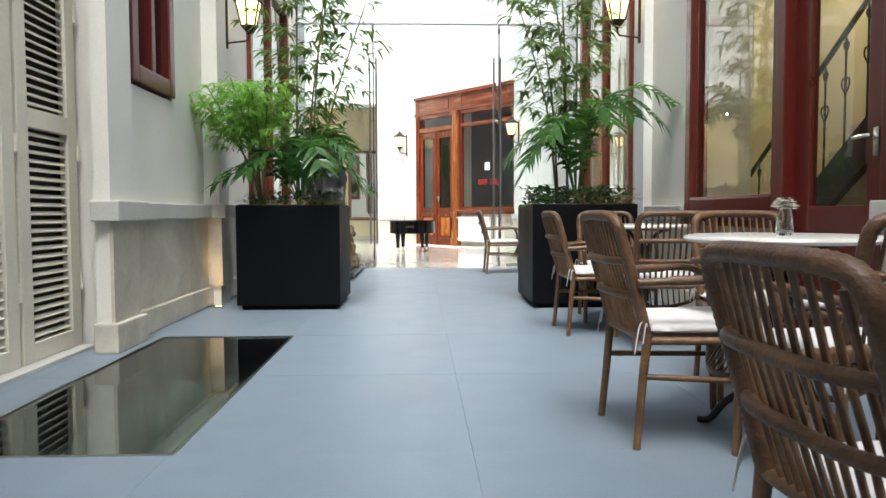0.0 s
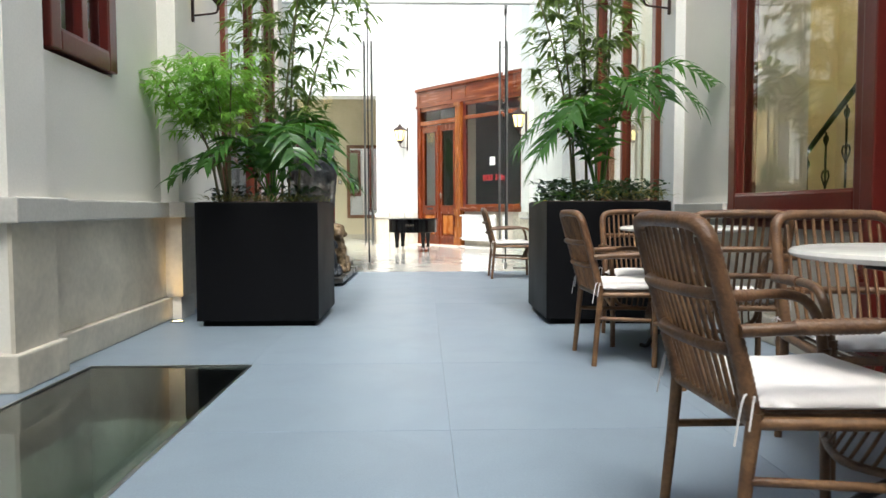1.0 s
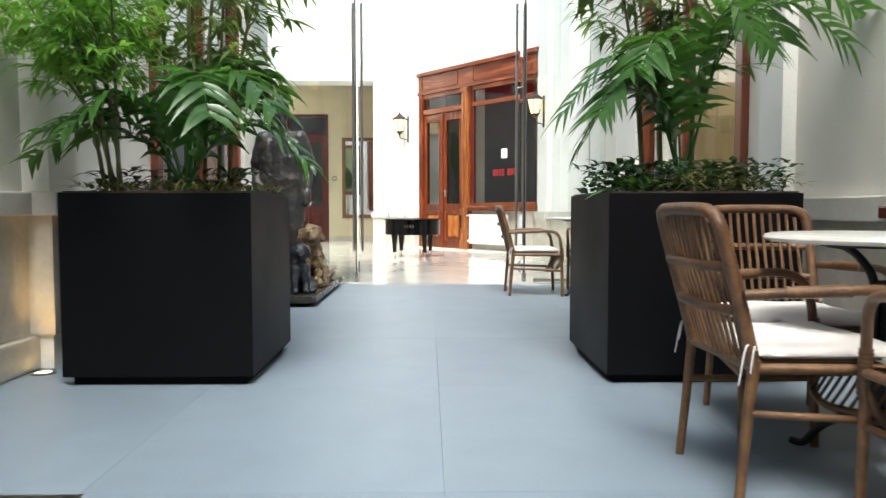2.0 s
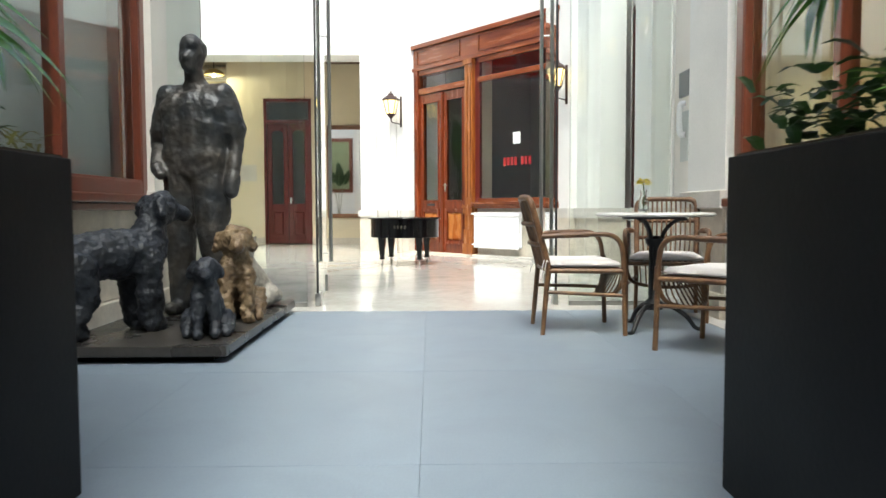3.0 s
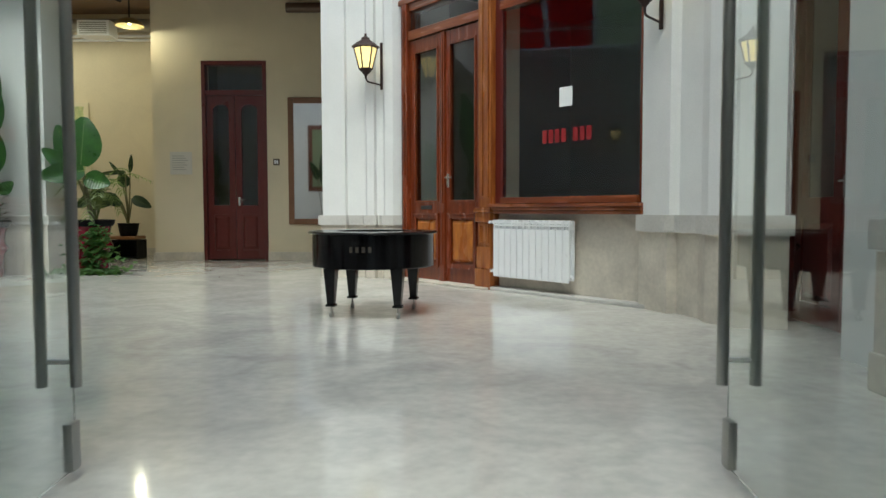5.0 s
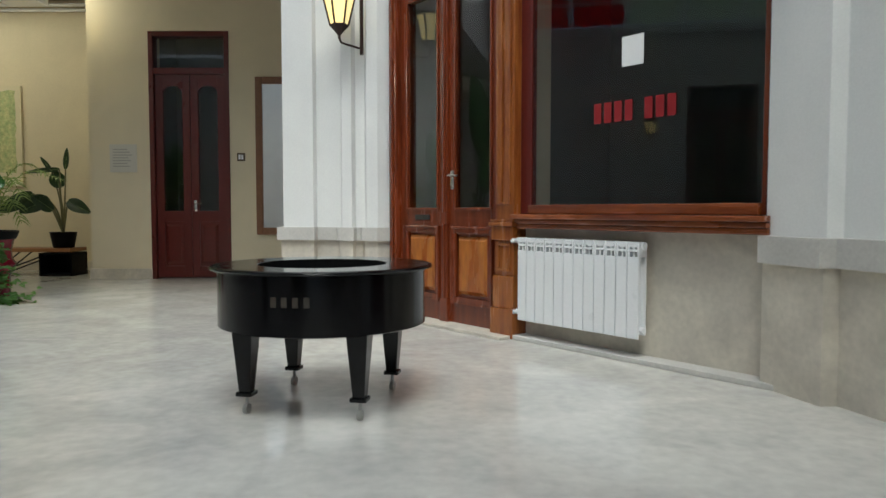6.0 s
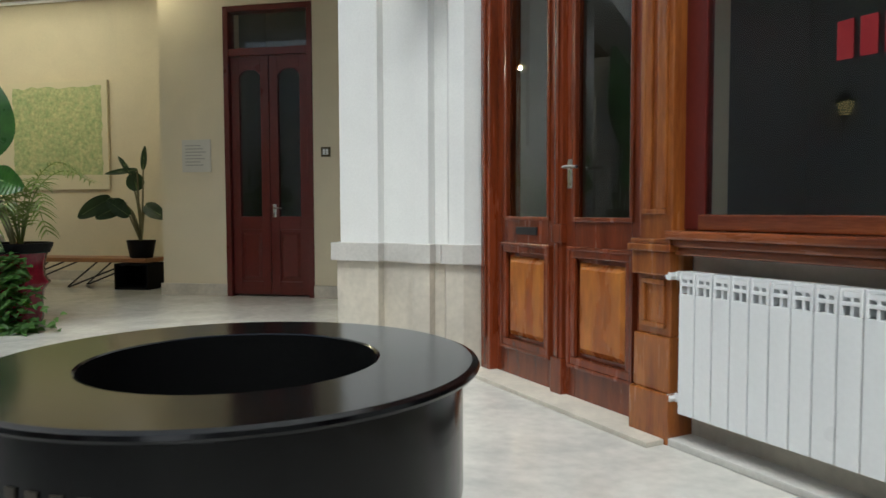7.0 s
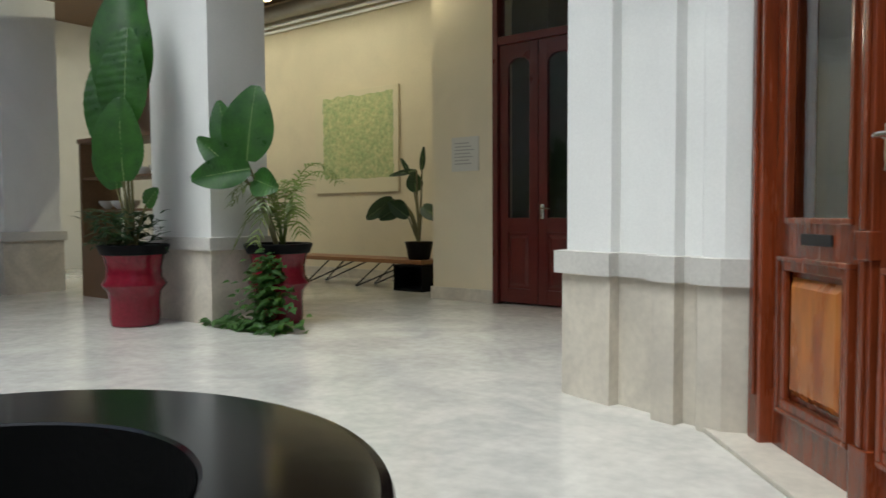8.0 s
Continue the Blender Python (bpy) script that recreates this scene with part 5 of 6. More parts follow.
sculpture("statue_of_man", pose(-1.43, 9.98, Z, 0, 0, -8), [
    ((-0.115, 0.04, 0.045), (-0.125, -0.12, 0.035), 0.052, 0.042), ((0.125, 0.03, 0.045), (0.14, -0.13, 0.035), 0.052, 0.042),
    ((-0.115, 0.03, 0.07), (-0.115, 0.02, 0.30), 0.078, 0.088), ((-0.115, 0.02, 0.30), (-0.105, 0.0, 0.52), 0.085, 0.095), ((-0.105, 0.0, 0.52), (-0.085, 0.01, 0.88), 0.095, 0.12),
    ((0.12, 0.02, 0.07), (0.12, 0.01, 0.30), 0.078, 0.088), ((0.12, 0.01, 0.30), (0.11, -0.02, 0.52), 0.085, 0.095), ((0.11, -0.02, 0.52), (0.085, 0.01, 0.88), 0.095, 0.12),
    ((-0.165, 0.0, 0.60), (-0.16, 0.0, 0.72), 0.06, 0.06), ((0.165, 0.0, 0.60), (0.16, 0.0, 0.72), 0.06, 0.06),
    ((-0.08, 0.01, 0.90), (0.08, 0.01, 0.90), 0.125, 0.125), ((-0.095, 0.005, 0.97), (0.095, 0.005, 0.97), 0.118, 0.118),
    ((-0.08, 0.01, 0.92), (-0.10, 0.02, 1.28), 0.116, 0.116), ((0.08, 0.01, 0.92), (0.10, 0.02, 1.28), 0.116, 0.116), ((0, 0.0, 0.92), (0, 0.005, 1.28), 0.118, 0.118), ((-0.095, 0.015, 1.16), (0.095, 0.015, 1.16), 0.122, 0.122), ((-0.115, 0.02, 1.26), (0.115, 0.02, 1.26), 0.118, 0.118), ((-0.12, 0.035, 1.35), (0.12, 0.035, 1.35), 0.082, 0.082), ((0, 0.03, 1.40), (0, 0.02, 1.42), 0.085, 0.07),
    ((0, 0.02, 1.40), (0, -0.01, 1.50), 0.062, 0.058), ((0, -0.015, 1.59), (0, -0.02, 1.615), 0.080, 0.078), ((0, -0.05, 1.565), (0, -0.06, 1.53), 0.064, 0.05), ((0, -0.085, 1.60), (0, -0.115, 1.565), 0.022, 0.018), ((0, 0.01, 1.635), (0, -0.03, 1.65), 0.078, 0.072), ((0, -0.06, 1.66), (0.03, -0.07, 1.655), 0.04, 0.035),
    ((-0.17, 0.03, 1.355), (-0.235, 0.05, 1.14), 0.082, 0.085), ((-0.235, 0.05, 1.16), (-0.265, 0.06, 1.06), 0.060, 0.054), ((-0.265, 0.06, 1.06), (-0.205, -0.09, 0.90), 0.052, 0.042), ((-0.205, -0.09, 0.90), (-0.165, -0.125, 0.86), 0.048, 0.038),
    ((0.17, 0.03, 1.355), (0.225, 0.05, 1.14), 0.082, 0.085), ((0.225, 0.05, 1.16), (0.245, 0.05, 1.05), 0.060, 0.052), ((0.245, 0.05, 1.05), (0.25, -0.02, 0.85), 0.048, 0.04), ((0.25, -0.02, 0.85), (0.25, -0.045, 0.76), 0.05, 0.042)],
    BRONZE, "standing bronze statue of a man, weathered brown patina", "statue", 0.009, 0.021, 0.032)
sculpture("dog_statue", pose(-1.65, 9.20, Z, 0, 0, -38), [
    ((0, -0.22, 0.40), (0, 0.20, 0.42), 0.125, 0.135), ((0, 0.20, 0.42), (0, 0.27, 0.60), 0.11, 0.085), ((0, 0.28, 0.62), (0, 0.32, 0.67), 0.09, 0.085),
    ((0, 0.34, 0.66), (0.0, 0.46, 0.62), 0.06, 0.045), ((-0.07, 0.27, 0.70), (-0.10, 0.25, 0.63), 0.035, 0.03), ((0.07, 0.27, 0.70), (0.10, 0.25, 0.63), 0.035, 0.03),
    ((-0.085, 0.18, 0.38), (-0.085, 0.19, 0.06), 0.075, 0.062), ((0.085, 0.18, 0.38), (0.085, 0.19, 0.06), 0.075, 0.062), ((-0.085, 0.2, 0.04), (-0.085, 0.25, 0.035), 0.05, 0.04), ((0.085, 0.2, 0.04), (0.085, 0.25, 0.035), 0.05, 0.04),
    ((-0.09, -0.2, 0.36), (-0.09, -0.16, 0.2), 0.10, 0.07), ((-0.09, -0.16, 0.2), (-0.09, -0.24, 0.06), 0.062, 0.058), ((0.09, -0.2, 0.36), (0.09, -0.16, 0.2), 0.10, 0.07), ((0.09, -0.16, 0.2), (0.09, -0.24, 0.06), 0.062, 0.058),
    ((-0.09, -0.23, 0.04), (-0.09, -0.18, 0.035), 0.05, 0.04), ((0.09, -0.23, 0.04), (0.09, -0.18, 0.035), 0.05, 0.04), ((0, -0.32, 0.47), (0, -0.40, 0.60), 0.035, 0.03)],
    BRONZE_B, "standing curly-coated dark bronze dog statue", "statue", 0.010, 0.045, 0.028)
SIT = [
    ((0, -0.06, 0.12), (0, 0.06, 0.30), 0.115, 0.09), ((0, 0.06, 0.30), (0, 0.08, 0.40), 0.075, 0.062), ((0, 0.08, 0.43), (0, 0.09, 0.45), 0.078, 0.078), ((0, 0.13, 0.43), (0, 0.20, 0.42), 0.048, 0.036),
    ((-0.05, 0.10, 0.27), (-0.055, 0.14, 0.03), 0.05, 0.036), ((0.05, 0.10, 0.27), (0.055, 0.14, 0.03), 0.05, 0.036), ((-0.055, 0.15, 0.03), (-0.055, 0.18, 0.025), 0.035, 0.03), ((0.055, 0.15, 0.03), (0.055, 0.18, 0.025), 0.035, 0.03),
    ((-0.10, -0.08, 0.10), (-0.12, 0.03, 0.05), 0.08, 0.05), ((0.10, -0.08, 0.10), (0.12, 0.03, 0.05), 0.08, 0.05), ((-0.12, 0.03, 0.035), (-0.12, 0.09, 0.03), 0.04, 0.03), ((0.12, 0.03, 0.035), (0.12, 0.09, 0.03), 0.04, 0.03),
    ((-0.065, 0.06, 0.47), (-0.095, 0.05, 0.40), 0.03, 0.028), ((0.065, 0.06, 0.47), (0.095, 0.05, 0.40), 0.03, 0.028), ((0, -0.16, 0.06), (0.1, -0.22, 0.03), 0.04, 0.025)]


def scaled(limbs, k):
    return [(tuple(Vector(p) * k), tuple(Vector(q) * k), a * k, b * k) for p, q, a, b in limbs]


sculpture("dog_statue", pose(-1.12, 9.14, Z, 0, 0, 195), scaled(SIT, 0.78), BRONZE_B, "small sitting dark bronze dog statue", "statue", 0.009, 0.034, 0.026)
sculpture("dog_statue", pose(-1.125, 9.70, Z, 0, 0, 200), scaled(SIT, 1.06), BRONZE_T, "sitting shaggy tan bronze dog statue", "statue", 0.008, 0.055, 0.024)
PIG = SIT[:2] + [((0, 0.08, 0.42), (0, 0.10, 0.43), 0.068, 0.066), ((0, 0.13, 0.41), (0, 0.22, 0.37), 0.04, 0.028)] + SIT[4:12] + [((-0.05, 0.06, 0.47), (-0.07, 0.04, 0.55), 0.028, 0.010), ((0.05, 0.06, 0.47), (0.07, 0.04, 0.55), 0.028, 0.010), ((0, -0.12, 0.08), (0.02, -0.24, 0.07), 0.09, 0.06), ((0.10, -0.16, 0.06), (0.22, -0.2, 0.03), 0.045, 0.03)]
sculpture("dog_statue", pose(-1.14, 10.22, Z, 0, 0, 145), scaled(PIG, 0.86), BRONZE_W, "sitting pale bronze dog statue with pricked ears", "statue", 0.008, 0.024, 0.025)


# ---- plants ----
def leafmat(name, base, tint, rough=0.4, trans=0.38):
    m = mat(name, base, rough, 0.22, 9, 60, 0.05, tint=tint)
    bs = m.node_tree.nodes["Principled BSDF"]
    tr = m.node_tree.nodes.new("ShaderNodeBsdfTranslucent")
    mx = m.node_tree.nodes.new("ShaderNodeMixShader")
    out = m.node_tree.nodes["Material Output"]
    mx.inputs[0].default_value = trans
    tr.inputs[0].default_value = (min(1, base[0] * 1.6), min(1, base[1] * 1.7), base[2], 1)
    m.node_tree.links.new(bs.outputs[0], mx.inputs[1])
    m.node_tree.links.new(tr.outputs[0], mx.inputs[2])
    m.node_tree.links.new(mx.outputs[0], out.inputs[0])
    return m


BAMBOO = leafmat("bamboo leaf", (0.14, 0.20, 0.05), (0.07, 0.11, 0.028))
LIME = leafmat("light green leaf", (0.24, 0.42, 0.08), (0.14, 0.27, 0.05))
PALM = leafmat("palm frond green", (0.07, 0.16, 0.035), (0.035, 0.085, 0.025), 0.26)
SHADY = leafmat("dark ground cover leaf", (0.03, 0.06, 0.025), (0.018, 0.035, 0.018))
DRY = leafmat("dry grass", (0.20, 0.18, 0.07), (0.10, 0.10, 0.04), 0.7)
BANANA = leafmat("broad banana leaf", (0.04, 0.115, 0.016), (0.02, 0.058, 0.014), 0.30, 0.12)
PALE = leafmat("yellow green leaf", (0.17, 0.22, 0.06), (0.09, 0.13, 0.04))
MIDRIB = mat("pale leaf midrib", (0.16, 0.24, 0.07), 0.4, 0.1)
CANE = mat("bamboo cane", (0.16, 0.15, 0.06), 0.45, 0.2, 8, 60, 0.1)
TWIG = mat("brown twig", (0.10, 0.065, 0.035), 0.7, 0.2)


def blade(bm, p, d, up, length, width, droop=0.2, n=3, fold=0.25):
    """A pointed leaf: a strip with a fold along its middle."""
    d = Vector(d).normalized()
    side = d.cross(up)
    side = side.normalized() if side.length > 1e-4 else d.orthogonal().normalized()
    nor = side.cross(d)
    rows = []
    for i in range(n + 1):
        t = i / n
        w = width * 0.5 * (math.sin(math.pi * min(1, 0.12 + 0.88 * t) ** 0.75) if t < 1 else 0.02)
        c = p + d * length * t + Vector((0, 0, -droop * length * t * t))
        rows.append((bm.verts.new(c - side * w + nor * w * fold), bm.verts.new(c), bm.verts.new(c + side * w + nor * w * fold)))
    for a, b in zip(rows, rows[1:]):
        bm.faces.new((a[0], a[1], b[1], b[0]))
        bm.faces.new((a[1], a[2], b[2], b[1]))


def frond(parent, origin, path, leaflet, width, pairs, material, name="frond", lift=0.35, r=0.007):
    """A feather frond: a stalk through path with leaflets in pairs that hang towards its tip."""
    pts = spline([origin] + path, 8)
    bm = tube(bmesh.new(), pts, r, 0.002, sides=5)
    n = len(pts)
    rnd = random.Random(len(bpy.data.objects))
    for k in range(pairs):
        t = 0.22 + 0.78 * k / (pairs - 1)
        i = min(n - 2, int(t * (n - 1)))
        d = (pts[i + 1] - pts[i]).normalized()
        side = d.cross(Vector((0, 0, 1)))
        side = side.normalized() if side.length > 1e-3 else Vector((1, 0, 0))
        up = side.cross(d)
        ln = leaflet * (0.55 + 0.45 * math.sin(math.pi * min(1, 0.25 + t * 0.72))) * rnd.uniform(0.88, 1.1)
        for s in (-1, 1):
            v = (d * rnd.uniform(0.5, 0.75) + side * s + up * (lift + rnd.uniform(-0.15, 0.1))).normalized()
            blade(bm, pts[i], v, up, ln, width, rnd.uniform(0.35, 0.65), 4)
    return part(name, bm, material, parent, smooth=60)


def bamboo(m, label, stems, seed, material, leaf=0.09, reach=0.34, start=0.55, per=16, cluster=7, width=0.018):
    """Upright canes, with side twigs that carry fans of narrow leaves."""
    g = thing("bamboo", m, label, "bamboo")
    rnd = random.Random(seed)
    crown = bmesh.new()
    for x, y, dx, dy, h in stems:
        pts = spline([(x, y, 0), (x + dx * 0.25, y + dy * 0.25, h * 0.45), (x + dx, y + dy, h)], 8)
        part("cane", tube(bmesh.new(), pts, 0.011, 0.004, sides=7, ring=0.0), CANE, g, smooth=60)
        for k in range(per):
            t = start + (1 - start) * (k + rnd.random()) / per
            p = pts[min(len(pts) - 1, int(t * (len(pts) - 1)))]
            a = rnd.uniform(0, 2 * math.pi)
            ln = reach * rnd.uniform(0.4, 1.0)
            q = p + Vector((math.cos(a) * ln, math.sin(a) * ln, rnd.uniform(-0.05, 0.55) * ln))
            tube(crown, [p, p.lerp(q, 0.5) + Vector((0, 0, 0.03)), q], 0.0028, 0.0015, sides=4)
            for j in range(cluster):
                u = rnd.uniform(0.3, 1.0)
                o = p.lerp(q, u)
                b = a + rnd.uniform(-1.3, 1.3)
                d = Vector((math.cos(b), math.sin(b), rnd.uniform(-0.7, 0.25)))
                blade(crown, o, d, Vector((rnd.uniform(-0.3, 0.3), rnd.uniform(-0.3, 0.3), 1)), leaf * rnd.uniform(0.6, 1.25), width * rnd.uniform(0.8, 1.3), rnd.uniform(0.1, 0.4), 3)
    tagged(part("foliage", crown, material, g), "loose narrow leaves", kind="stuff")
    return g


def palm(m, label, fronds, leaflet, width, material, pairs=17):
    g = thing("palm", m, label, "palm")
    for a, reach, rise, fall in fronds:
        d = Vector((math.cos(radians(a)), math.sin(radians(a)), 0))
        frond(g, (0, 0, 0), [d * reach * 0.22 + Vector((0, 0, rise * 0.72)), d * reach * 0.6 + Vector((0, 0, rise)), d * reach + Vector((0, 0, rise - fall))], leaflet, width, pairs, material)
    return g


def tuft(m, name, label, category, count, spread, length, width, material, seed, droop=0.5, rise=(0.3, 1.2)):
    """Low leaves in clumps."""
    rnd = random.Random(seed)
    bm = bmesh.new()
    for _ in range(count):
        x, y = rnd.uniform(-spread[0], spread[0]), rnd.uniform(-spread[1], spread[1])
        a = rnd.uniform(0, 2 * math.pi)
        blade(bm, Vector((x, y, rnd.uniform(0, spread[2]))), (math.cos(a), math.sin(a), rnd.uniform(*rise)), Vector((0, 0, 1)), length * rnd.uniform(0.6, 1.2), width * rnd.uniform(0.7, 1.2), droop, 3)
    ob = part(name, bm, material)
    ob.matrix_world = m
    return tagged(ob, label, category, kind="stuff")


S = 0.86
# left planter
bamboo(pose(-1.238, 6.74, S), "tall bamboo with sparse narrow leaves in the planter", [(-0.12, 0.1, -0.12, 0.0, 2.6), (0.0, 0.05, 0.05, -0.05, 2.9), (0.12, 0.12, 0.20, 0.0, 2.5), (0.2, 0.0, 0.42, -0.1, 1.7), (-0.02, 0.2, 0.0, 0.1, 2.7), (0.1, -0.06, 0.3, -0.15, 2.2)], 3, BAMBOO, 0.11, 0.38, 0.24, 34, 10, 0.024)
bamboo(pose(-1.50, 6.50, S), "feathery light green shrub leaning over the planter", [(0.0, 0.0, -0.16, -0.25, 1.0), (-0.05, 0.05, -0.34, -0.12, 0.95), (0.04, 0.0, -0.02, -0.35, 0.92), (0.0, 0.1, -0.26, 0.05, 1.05), (0.05, -0.05, 0.1, -0.28, 0.98), (0.0, 0.05, -0.42, -0.25, 0.85)], 8, LIME, 0.085, 0.30, 0.60, 34, 14, 0.015)
palm(pose(-1.17, 6.52, S), "dark green feather palm with arching fronds", [(200, 0.62, 0.34, 0.10), (178, 0.75, 0.30, 0.16), (230, 0.55, 0.42, 0.2), (300, 0.48, 0.50, 0.22), (335, 0.52, 0.52, 0.18), (10, 0.52, 0.40, 0.28), (30, 0.5, 0.62, 0.14), (60, 0.4, 0.66, 0.16), (110, 0.42, 0.55, 0.2), (350, 0.62, 0.30, 0.2), (160, 0.55, 0.45, 0.2)], 0.27, 0.044, PALM, 13)
tuft(pose(-1.235, 6.735, S), "ground_cover", "low dry grass and creepers over the soil", "ground cover", 420, (0.40, 0.40, 0.03), 0.12, 0.010, DRY, 5)
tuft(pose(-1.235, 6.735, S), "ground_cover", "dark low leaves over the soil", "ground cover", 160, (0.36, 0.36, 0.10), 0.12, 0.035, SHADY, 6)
# right planter
bamboo(pose(1.185, 6.74, S), "tall bamboo with leaning canes in the planter", [(-0.05, 0.05, -0.10, 0.05, 2.8), (0.03, 0.08, 0.02, 0.0, 3.0), (0.08, 0.0, 0.1, 0.0, 2.7), (-0.12, 0.1, -0.32, 0.0, 2.4), (-0.02, 0.15, -0.2, 0.1, 2.6), (-0.15, 0.0, -0.42, -0.1, 1.9)], 13, BAMBOO, 0.12, 0.36, 0.26, 32, 10, 0.026)
palm(pose(1.18, 6.60, S), "feather palm with long arching glossy fronds", [(352, 0.82, 0.98, 0.16), (338, 0.70, 0.86, 0.22), (188, 0.62, 0.62, 0.28), (205, 0.52, 0.56, 0.24), (170, 0.5, 0.5, 0.3), (222, 0.42, 0.70, 0.2), (300, 0.42, 0.82, 0.2), (20, 0.6, 0.95, 0.2)], 0.30, 0.040, PALM, 16)
g = thing("broad_leaf_plant", pose(0.94, 6.55, S), "broad-leaved green plant at the planter's edge", "plant")
for a, ln, lift in ((200, 0.34, 0.5), (170, 0.32, 0.8), (240, 0.28, 0.7), (140, 0.3, 0.9), (280, 0.26, 0.6), (215, 0.36, 0.25)):
    bm = bmesh.new()
    blade(bm, Vector((0, 0, 0)), (math.cos(radians(a)), math.sin(radians(a)), lift), Vector((0, 0, 1)), ln, 0.075, 0.35, 8)
    part("leaf", bm, leafmat("fresh green leaf", (0.09, 0.19, 0.035), (0.05, 0.12, 0.03)), g, smooth=60)
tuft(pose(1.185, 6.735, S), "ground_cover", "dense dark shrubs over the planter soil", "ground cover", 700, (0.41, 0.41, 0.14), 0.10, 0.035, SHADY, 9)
tuft(pose(1.33, 6.6, S), "ground_cover", "brownish fern mat on the planter", "ground cover", 300, (0.30, 0.28, 0.06), 0.12, 0.012, DRY, 10)

# ---- glazed pots by the corridor ----
GLAZE = mat("plum red glaze", (0.19, 0.006, 0.020), 0.14, 0.25, 3, 40, 0.02, spec=0.4)


def big_pot(m, label):
    p = thing("glazed_pot", m, label, "plant pot", "plum red pots")
    bm = lathe(bmesh.new(), [(0.254, 0.585), (0.281, 0.648), (0.284, 0.664), (0.268, 0.668), (0.262, 0.655)], 40, cap=False)
    part("rim", bm, BLACK, p, "dull dark rim", smooth=50)
    part("pot", lathe(bmesh.new(), [(0.165, 0.0), (0.188, 0.01), (0.198, 0.06), (0.196, 0.2), (0.208, 0.28), (0.250, 0.33), (0.254, 0.345), (0.218, 0.40), (0.215, 0.48), (0.235, 0.57), (0.262, 0.625), (0.262, 0.64), (0.245, 0.62), (0.0, 0.60)], 40, cap=False), GLAZE, p, smooth=50)
    part("soil", lathe(bmesh.new(), [(0.0, 0.625), (0.244, 0.622)], 32, cap=False), mat("brown soil", (0.06, 0.04, 0.025), 0.95, 0.3, 12, 90, 0.5), p)
    return p


def broad_leaf(parent, base, path, length, width, lean, material, bend=0.12):
    """A paddle leaf on a stalk; lean is the direction (x, y, z) in which the blade points."""
    pts = spline([base] + path, 6)
    leaf = part("stalk", tube(bmesh.new(), pts, 0.014, 0.009, sides=7), CANE, parent, smooth=60)
    bm = bmesh.new()
    d = Vector(lean).normalized()
    side = d.cross(Vector((0.5, -0.85, 0.1))).normalized()
    nor = side.cross(d)
    rows = []
    for i in range(37):
        t = i / 36
        w = width * 0.6 * (math.sin(math.pi * (0.04 + 0.93 * t) ** 0.8) ** 0.7)
        c = Vector(pts[-1]) + d * length * t + nor * (-bend * length * (t ** 2))
        row = []
        for j in range(-3, 4):
            u = j / 3
            row.append(bm.verts.new(c + side * w * u + nor * (0.22 * w * abs(u) + 0.05 * w * math.sin(t * 7 + j) * abs(u) + 0.004 * math.sin(t * length * 190 - abs(j) * 1.6))))
        rows.append(row)
    ribs = [r[3].co - nor * 0.003 for r in rows[::6]]
    for a, b in zip(rows, rows[1:]):
        for j in range(6):
            bm.faces.new((a[j], a[j + 1], b[j + 1], b[j]))
    part("leaf_blade", bm, material, leaf, smooth=60)
    part("midrib", tube(bmesh.new(), ribs, 0.007, 0.002, sides=6), MIDRIB, leaf, smooth=60)


big_pot(pose(-5.12, 18.05, 0), "tall waisted plum red glazed pot")
pl = thing("banana_plant", pose(-5.12, 18.05, 0.625), "tall banana-like plant with upright paddle leaves", "plant")
for base, path, ln, wd, lean in (((0, 0, 0), [(0.0, 0, 0.5), (-0.03, -0.02, 1.12)], 1.15, 0.46, (-0.02, -0.01, 1)), ((0.03, 0, 0), [(0.06, -0.06, 0.4), (0.10, -0.10, 0.98)], 0.80, 0.36, (0.02, -0.03, 1)), ((-0.03, 0, 0), [(-0.05, -0.04, 0.5), (-0.13, -0.10, 0.80)], 0.85, 0.30, (-0.08, -0.06, 1)),
                                    ((0.02, 0.03, 0), [(0.08, -0.09, 0.25), (0.15, -0.15, 0.55)], 0.66, 0.36, (0.0, -0.1, 1)), ((-0.02, -0.03, 0), [(-0.05, -0.03, 0.2), (-0.12, -0.06, 0.5)], 0.55, 0.26, (-0.2, -0.1, 1)), ((0.03, 0, 0), [(0.1, 0, 0.2), (0.2, 0.0, 0.36)], 0.2, 0.12, (0.6, 0, 0.5))):
    broad_leaf(pl, base, path, ln, wd, lean, BANANA)
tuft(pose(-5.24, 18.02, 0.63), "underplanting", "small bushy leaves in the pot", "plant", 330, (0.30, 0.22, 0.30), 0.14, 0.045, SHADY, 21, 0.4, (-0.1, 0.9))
big_pot(pose(-4.24, 18.83, 0), "waisted plum red glazed pot beside the pillar")
pl = thing("banana_plant", pose(-4.20, 18.78, 0.625), "young banana-like plant with broad leaves", "plant")
for base, path, ln, wd, lean in (((0, 0, 0), [(0.0, -0.14, 0.4), (0.02, -0.30, 0.70)], 0.60, 0.36, (0.10, 0.03, 1)), ((0, 0, 0), [(-0.03, -0.16, 0.4), (-0.08, -0.36, 0.72)], 0.48, 0.20, (-0.22, -0.16, 1)), ((0, 0, 0), [(-0.02, -0.14, 0.4), (-0.06, -0.34, 0.62)], 0.42, 0.17, (-0.5, -0.4, 0.55)), ((0, 0, 0), [(0.0, -0.12, 0.35), (0.06, -0.3, 0.64)], 0.5, 0.22, (-0.7, -0.5, -0.12)), ((0.02, 0, 0), [(0.02, -0.1, 0.3), (0.05, -0.26, 0.56)], 0.32, 0.20, (0.6, -0.1, -0.15))):
    broad_leaf(pl, base, path, ln, wd, lean, BANANA)
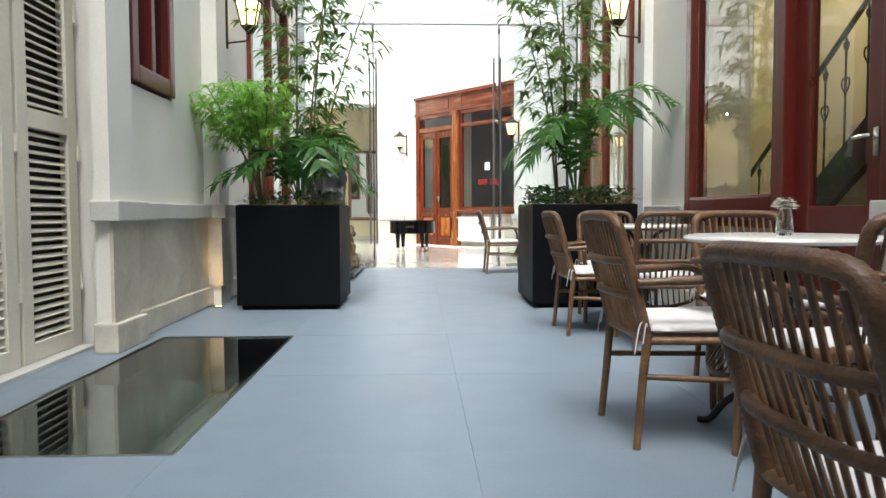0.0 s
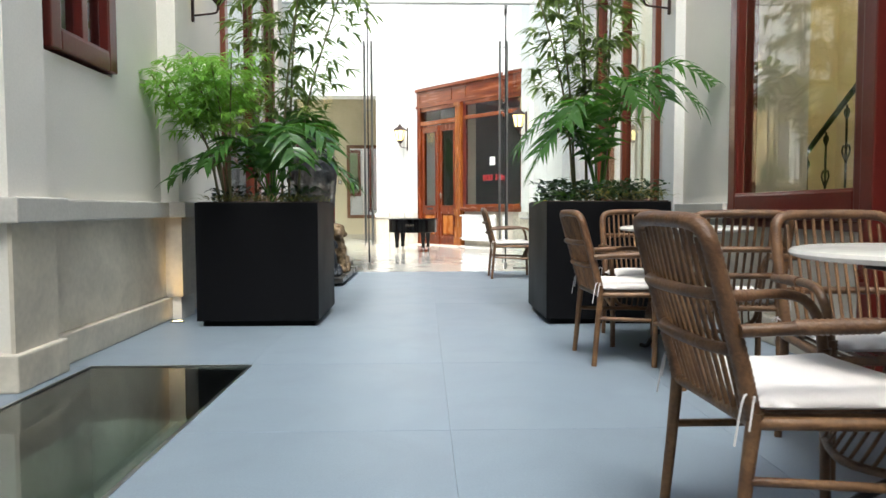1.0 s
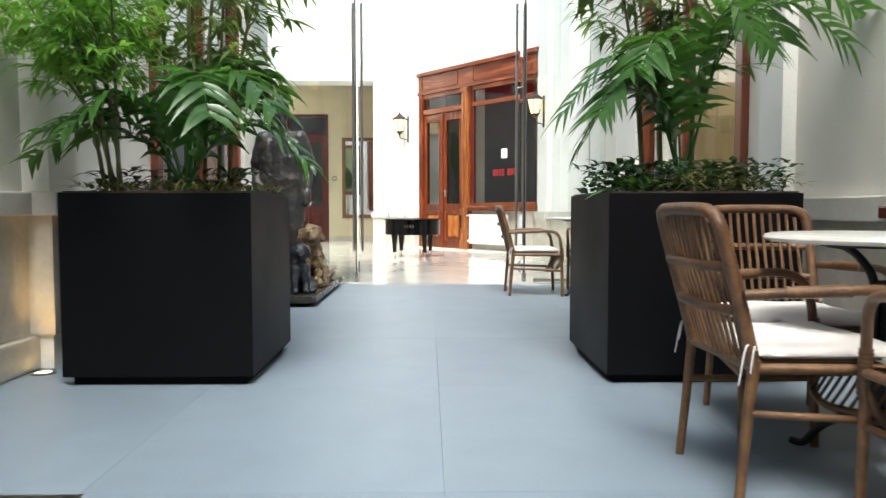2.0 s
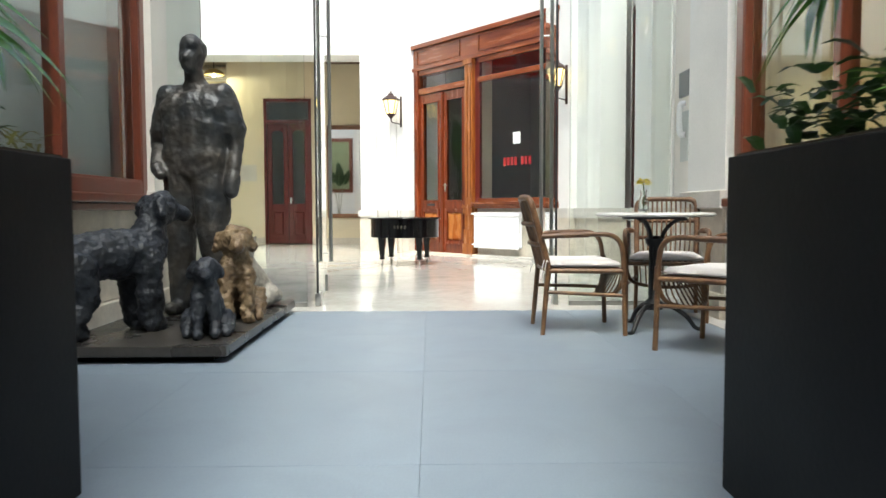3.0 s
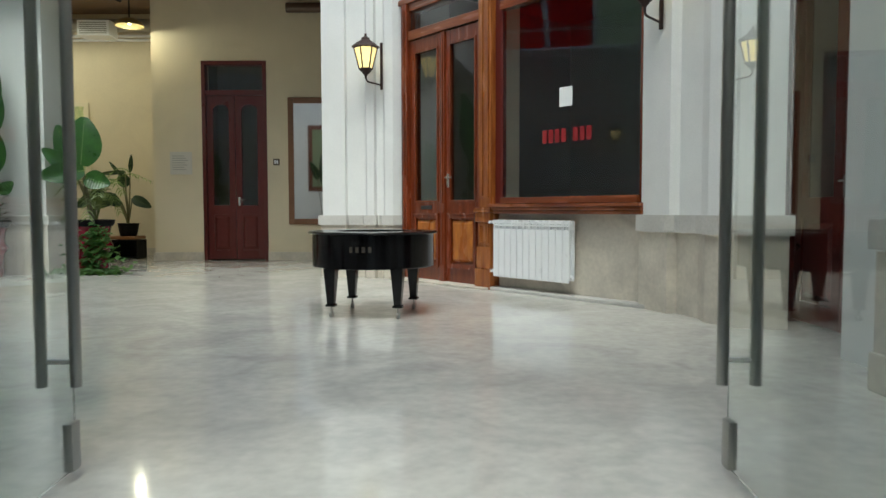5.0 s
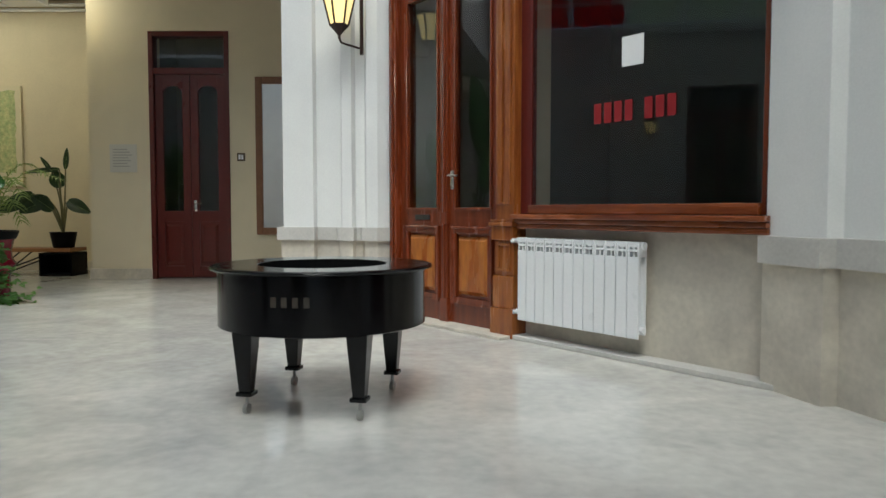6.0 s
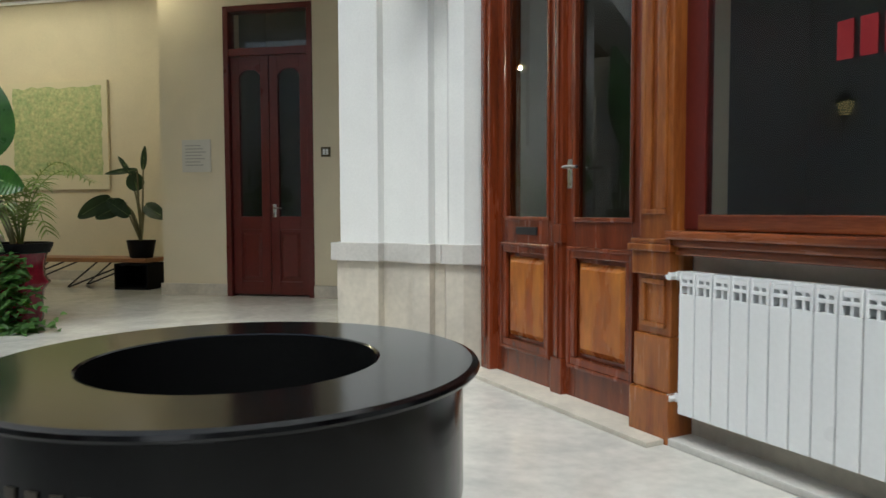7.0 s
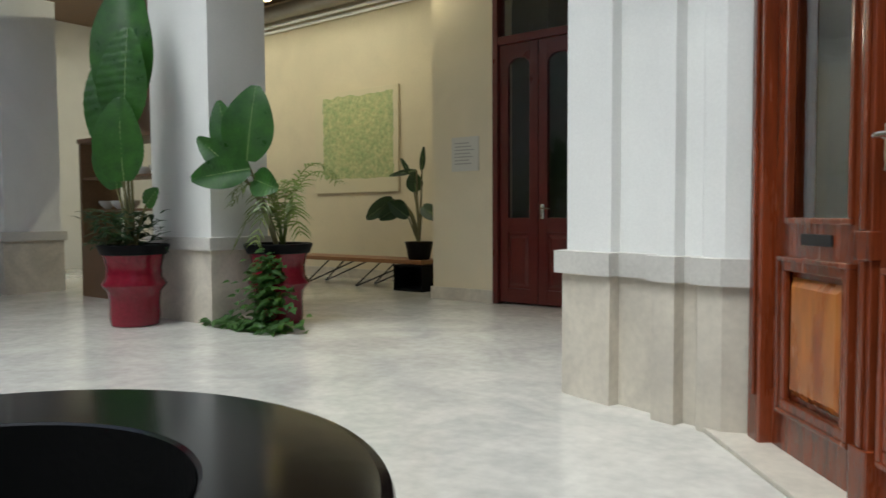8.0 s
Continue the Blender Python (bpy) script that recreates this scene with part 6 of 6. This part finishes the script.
palm(pose(-4.18, 18.83, 0.62), "feathery yellow green bamboo palm in the pot", [(355, 0.75, 0.62, 0.10), (330, 0.55, 0.55, 0.2), (300, 0.45, 0.52, 0.2), (250, 0.42, 0.60, 0.16), (210, 0.45, 0.55, 0.2), (180, 0.42, 0.5, 0.24), (20, 0.5, 0.7, 0.12), (280, 0.34, 0.34, 0.3), (225, 0.4, 0.3, 0.3), (340, 0.4, 0.36, 0.24)], 0.17, 0.016, PALE, 15)
rnd = random.Random(31)
bm = bmesh.new()
for k in range(620):
    t = rnd.random()
    if t < 0.62:
        z = rnd.uniform(0, 0.66)
        w = 0.10 + 0.20 * (1 - z / 0.66)
        p = Vector((0.20 + rnd.gauss(0, w * 0.6), -0.26 - rnd.uniform(-0.05, 0.1), z * rnd.uniform(0.7, 1)))
    else:
        p = Vector((rnd.uniform(-0.42, 0.5), -0.36 - rnd.uniform(-0.08, 0.12), rnd.uniform(0.01, 0.07)))
    a = rnd.uniform(0, 2 * math.pi)
    blade(bm, p, (math.cos(a), math.sin(a) - 0.4, rnd.uniform(-0.3, 0.3)), Vector((0, -0.5, 1)), rnd.uniform(0.05, 0.09), rnd.uniform(0.04, 0.07), 0.3, 3)
ob = part("trailing_ivy", bm, leafmat("ivy leaf", (0.075, 0.15, 0.035), (0.04, 0.09, 0.025)))
ob.matrix_world = pose(-4.24, 18.83, 0.0)
tagged(ob, "green ivy trailing from the pot onto the floor", "ivy", kind="stuff")
# plant on the bench
bp_ = thing("bench_plant", pose(-4.92, 21.5, 0.365), "dark potted plant with drooping leaves on the bench", "plant")
part("pot", lathe(bmesh.new(), [(0.12, 0), (0.13, 0.01), (0.165, 0.20), (0.17, 0.21), (0.155, 0.21), (0.15, 0.18), (0.0, 0.18)], 28, cap=False), BLACK, bp_, smooth=40)
for path, ln, wd, lean in (([(-0.14, 0, 0.55), (-0.36, -0.05, 0.72)], 0.56, 0.17, (-1, 0, -0.5)), ([(-0.08, 0, 0.5), (-0.22, -0.02, 0.68)], 0.44, 0.17, (-1, 0.1, -0.55)), ([(-0.06, -0.05, 0.45), (-0.14, -0.08, 0.66)], 0.40, 0.16, (-0.8, -0.3, -0.45)), ([(0, 0, 0.5), (-0.04, 0, 0.8)], 0.24, 0.17, (-0.2, 0, 1)),
                           ([(-0.02, 0, 0.6), (-0.03, 0, 1.05)], 0.48, 0.06, (-1, 0, -0.08)), ([(0.03, 0, 0.6), (0.05, 0, 1.05)], 0.28, 0.06, (0.1, 0, 1)), ([(-0.03, 0, 0.6), (-0.12, 0, 1.0)], 0.28, 0.05, (-0.6, 0, 0.8)), ([(-0.02, -0.05, 0.3), (-0.08, -0.1, 0.5)], 0.3, 0.14, (-0.5, -0.4, 0.5)), ([(0.05, -0.03, 0.4), (0.1, -0.06, 0.62)], 0.36, 0.15, (0.7, -0.2, -0.3))):
    broad_leaf(bp_, (0, 0, 0.18), path, ln, wd, lean, SHADY)

cp = thing("courtyard_plant", pose(-2.95, 12.82, 0), "tall dark paddle-leaved plant before the green board", "plant")
part("pot", lathe(bmesh.new(), [(0.14, 0), (0.15, 0.01), (0.19, 0.36), (0.20, 0.37), (0.18, 0.37), (0.175, 0.33), (0.0, 0.33)], 28, cap=False), BLACK, cp, smooth=40)
for path, ln, wd, lean in (([(0, 0, 0.9), (0.0, 0.02, 1.5)], 0.75, 0.30, (0.05, 0, 1)), ([(0.06, 0, 0.9), (0.14, 0.02, 1.55)], 0.5, 0.2, (0.5, 0, 1)), ([(-0.06, 0, 0.9), (-0.14, 0.02, 1.6)], 0.5, 0.2, (-0.35, 0, 1))):
    broad_leaf(cp, (0, 0, 0.33), path, ln, wd, lean, SHADY)

# ---- floor tiles, last ----
TILES = {}
xs = [-2.6, -2.02, -1.0, 0.0, 1.0, 2.02, 2.8]
ys = [-2.5, -1.3, -0.1, 1.1, 2.3, 2.78, 3.93, 5.08, 6.26, 7.46, 8.66, 9.6, 10.61]
for x0, x1 in zip(xs, xs[1:]):
    for y0, y1 in zip(ys, ys[1:]):
        cut = [(x0, x1)]
        if 2.7 < y0 < 5.0:
            cut = [(a, b) for a, b in ((x0, min(x1, -1.825)), (max(x0, -0.985), x1)) if b - a > 0.02]
        for a, b in cut:
            key = (round(b - a, 3), round(y1 - y0, 3))
            if key not in TILES:
                bm = B((0.0004, key[0] - 0.0004, 0.0004, key[1] - 0.0004, -0.02, 0.0), bevel=0.0006)
                me = bpy.data.meshes.new("tile")
                bm.to_mesh(me)
                bm.free()
                me.materials.append(SLATE)
                TILES[key] = me
            ob = new("tile", TILES[key])
            ob.parent = floor
            ob.location = (a, y0, 0.0003 * ((len(bpy.data.objects) * 7) % 3 - 1))
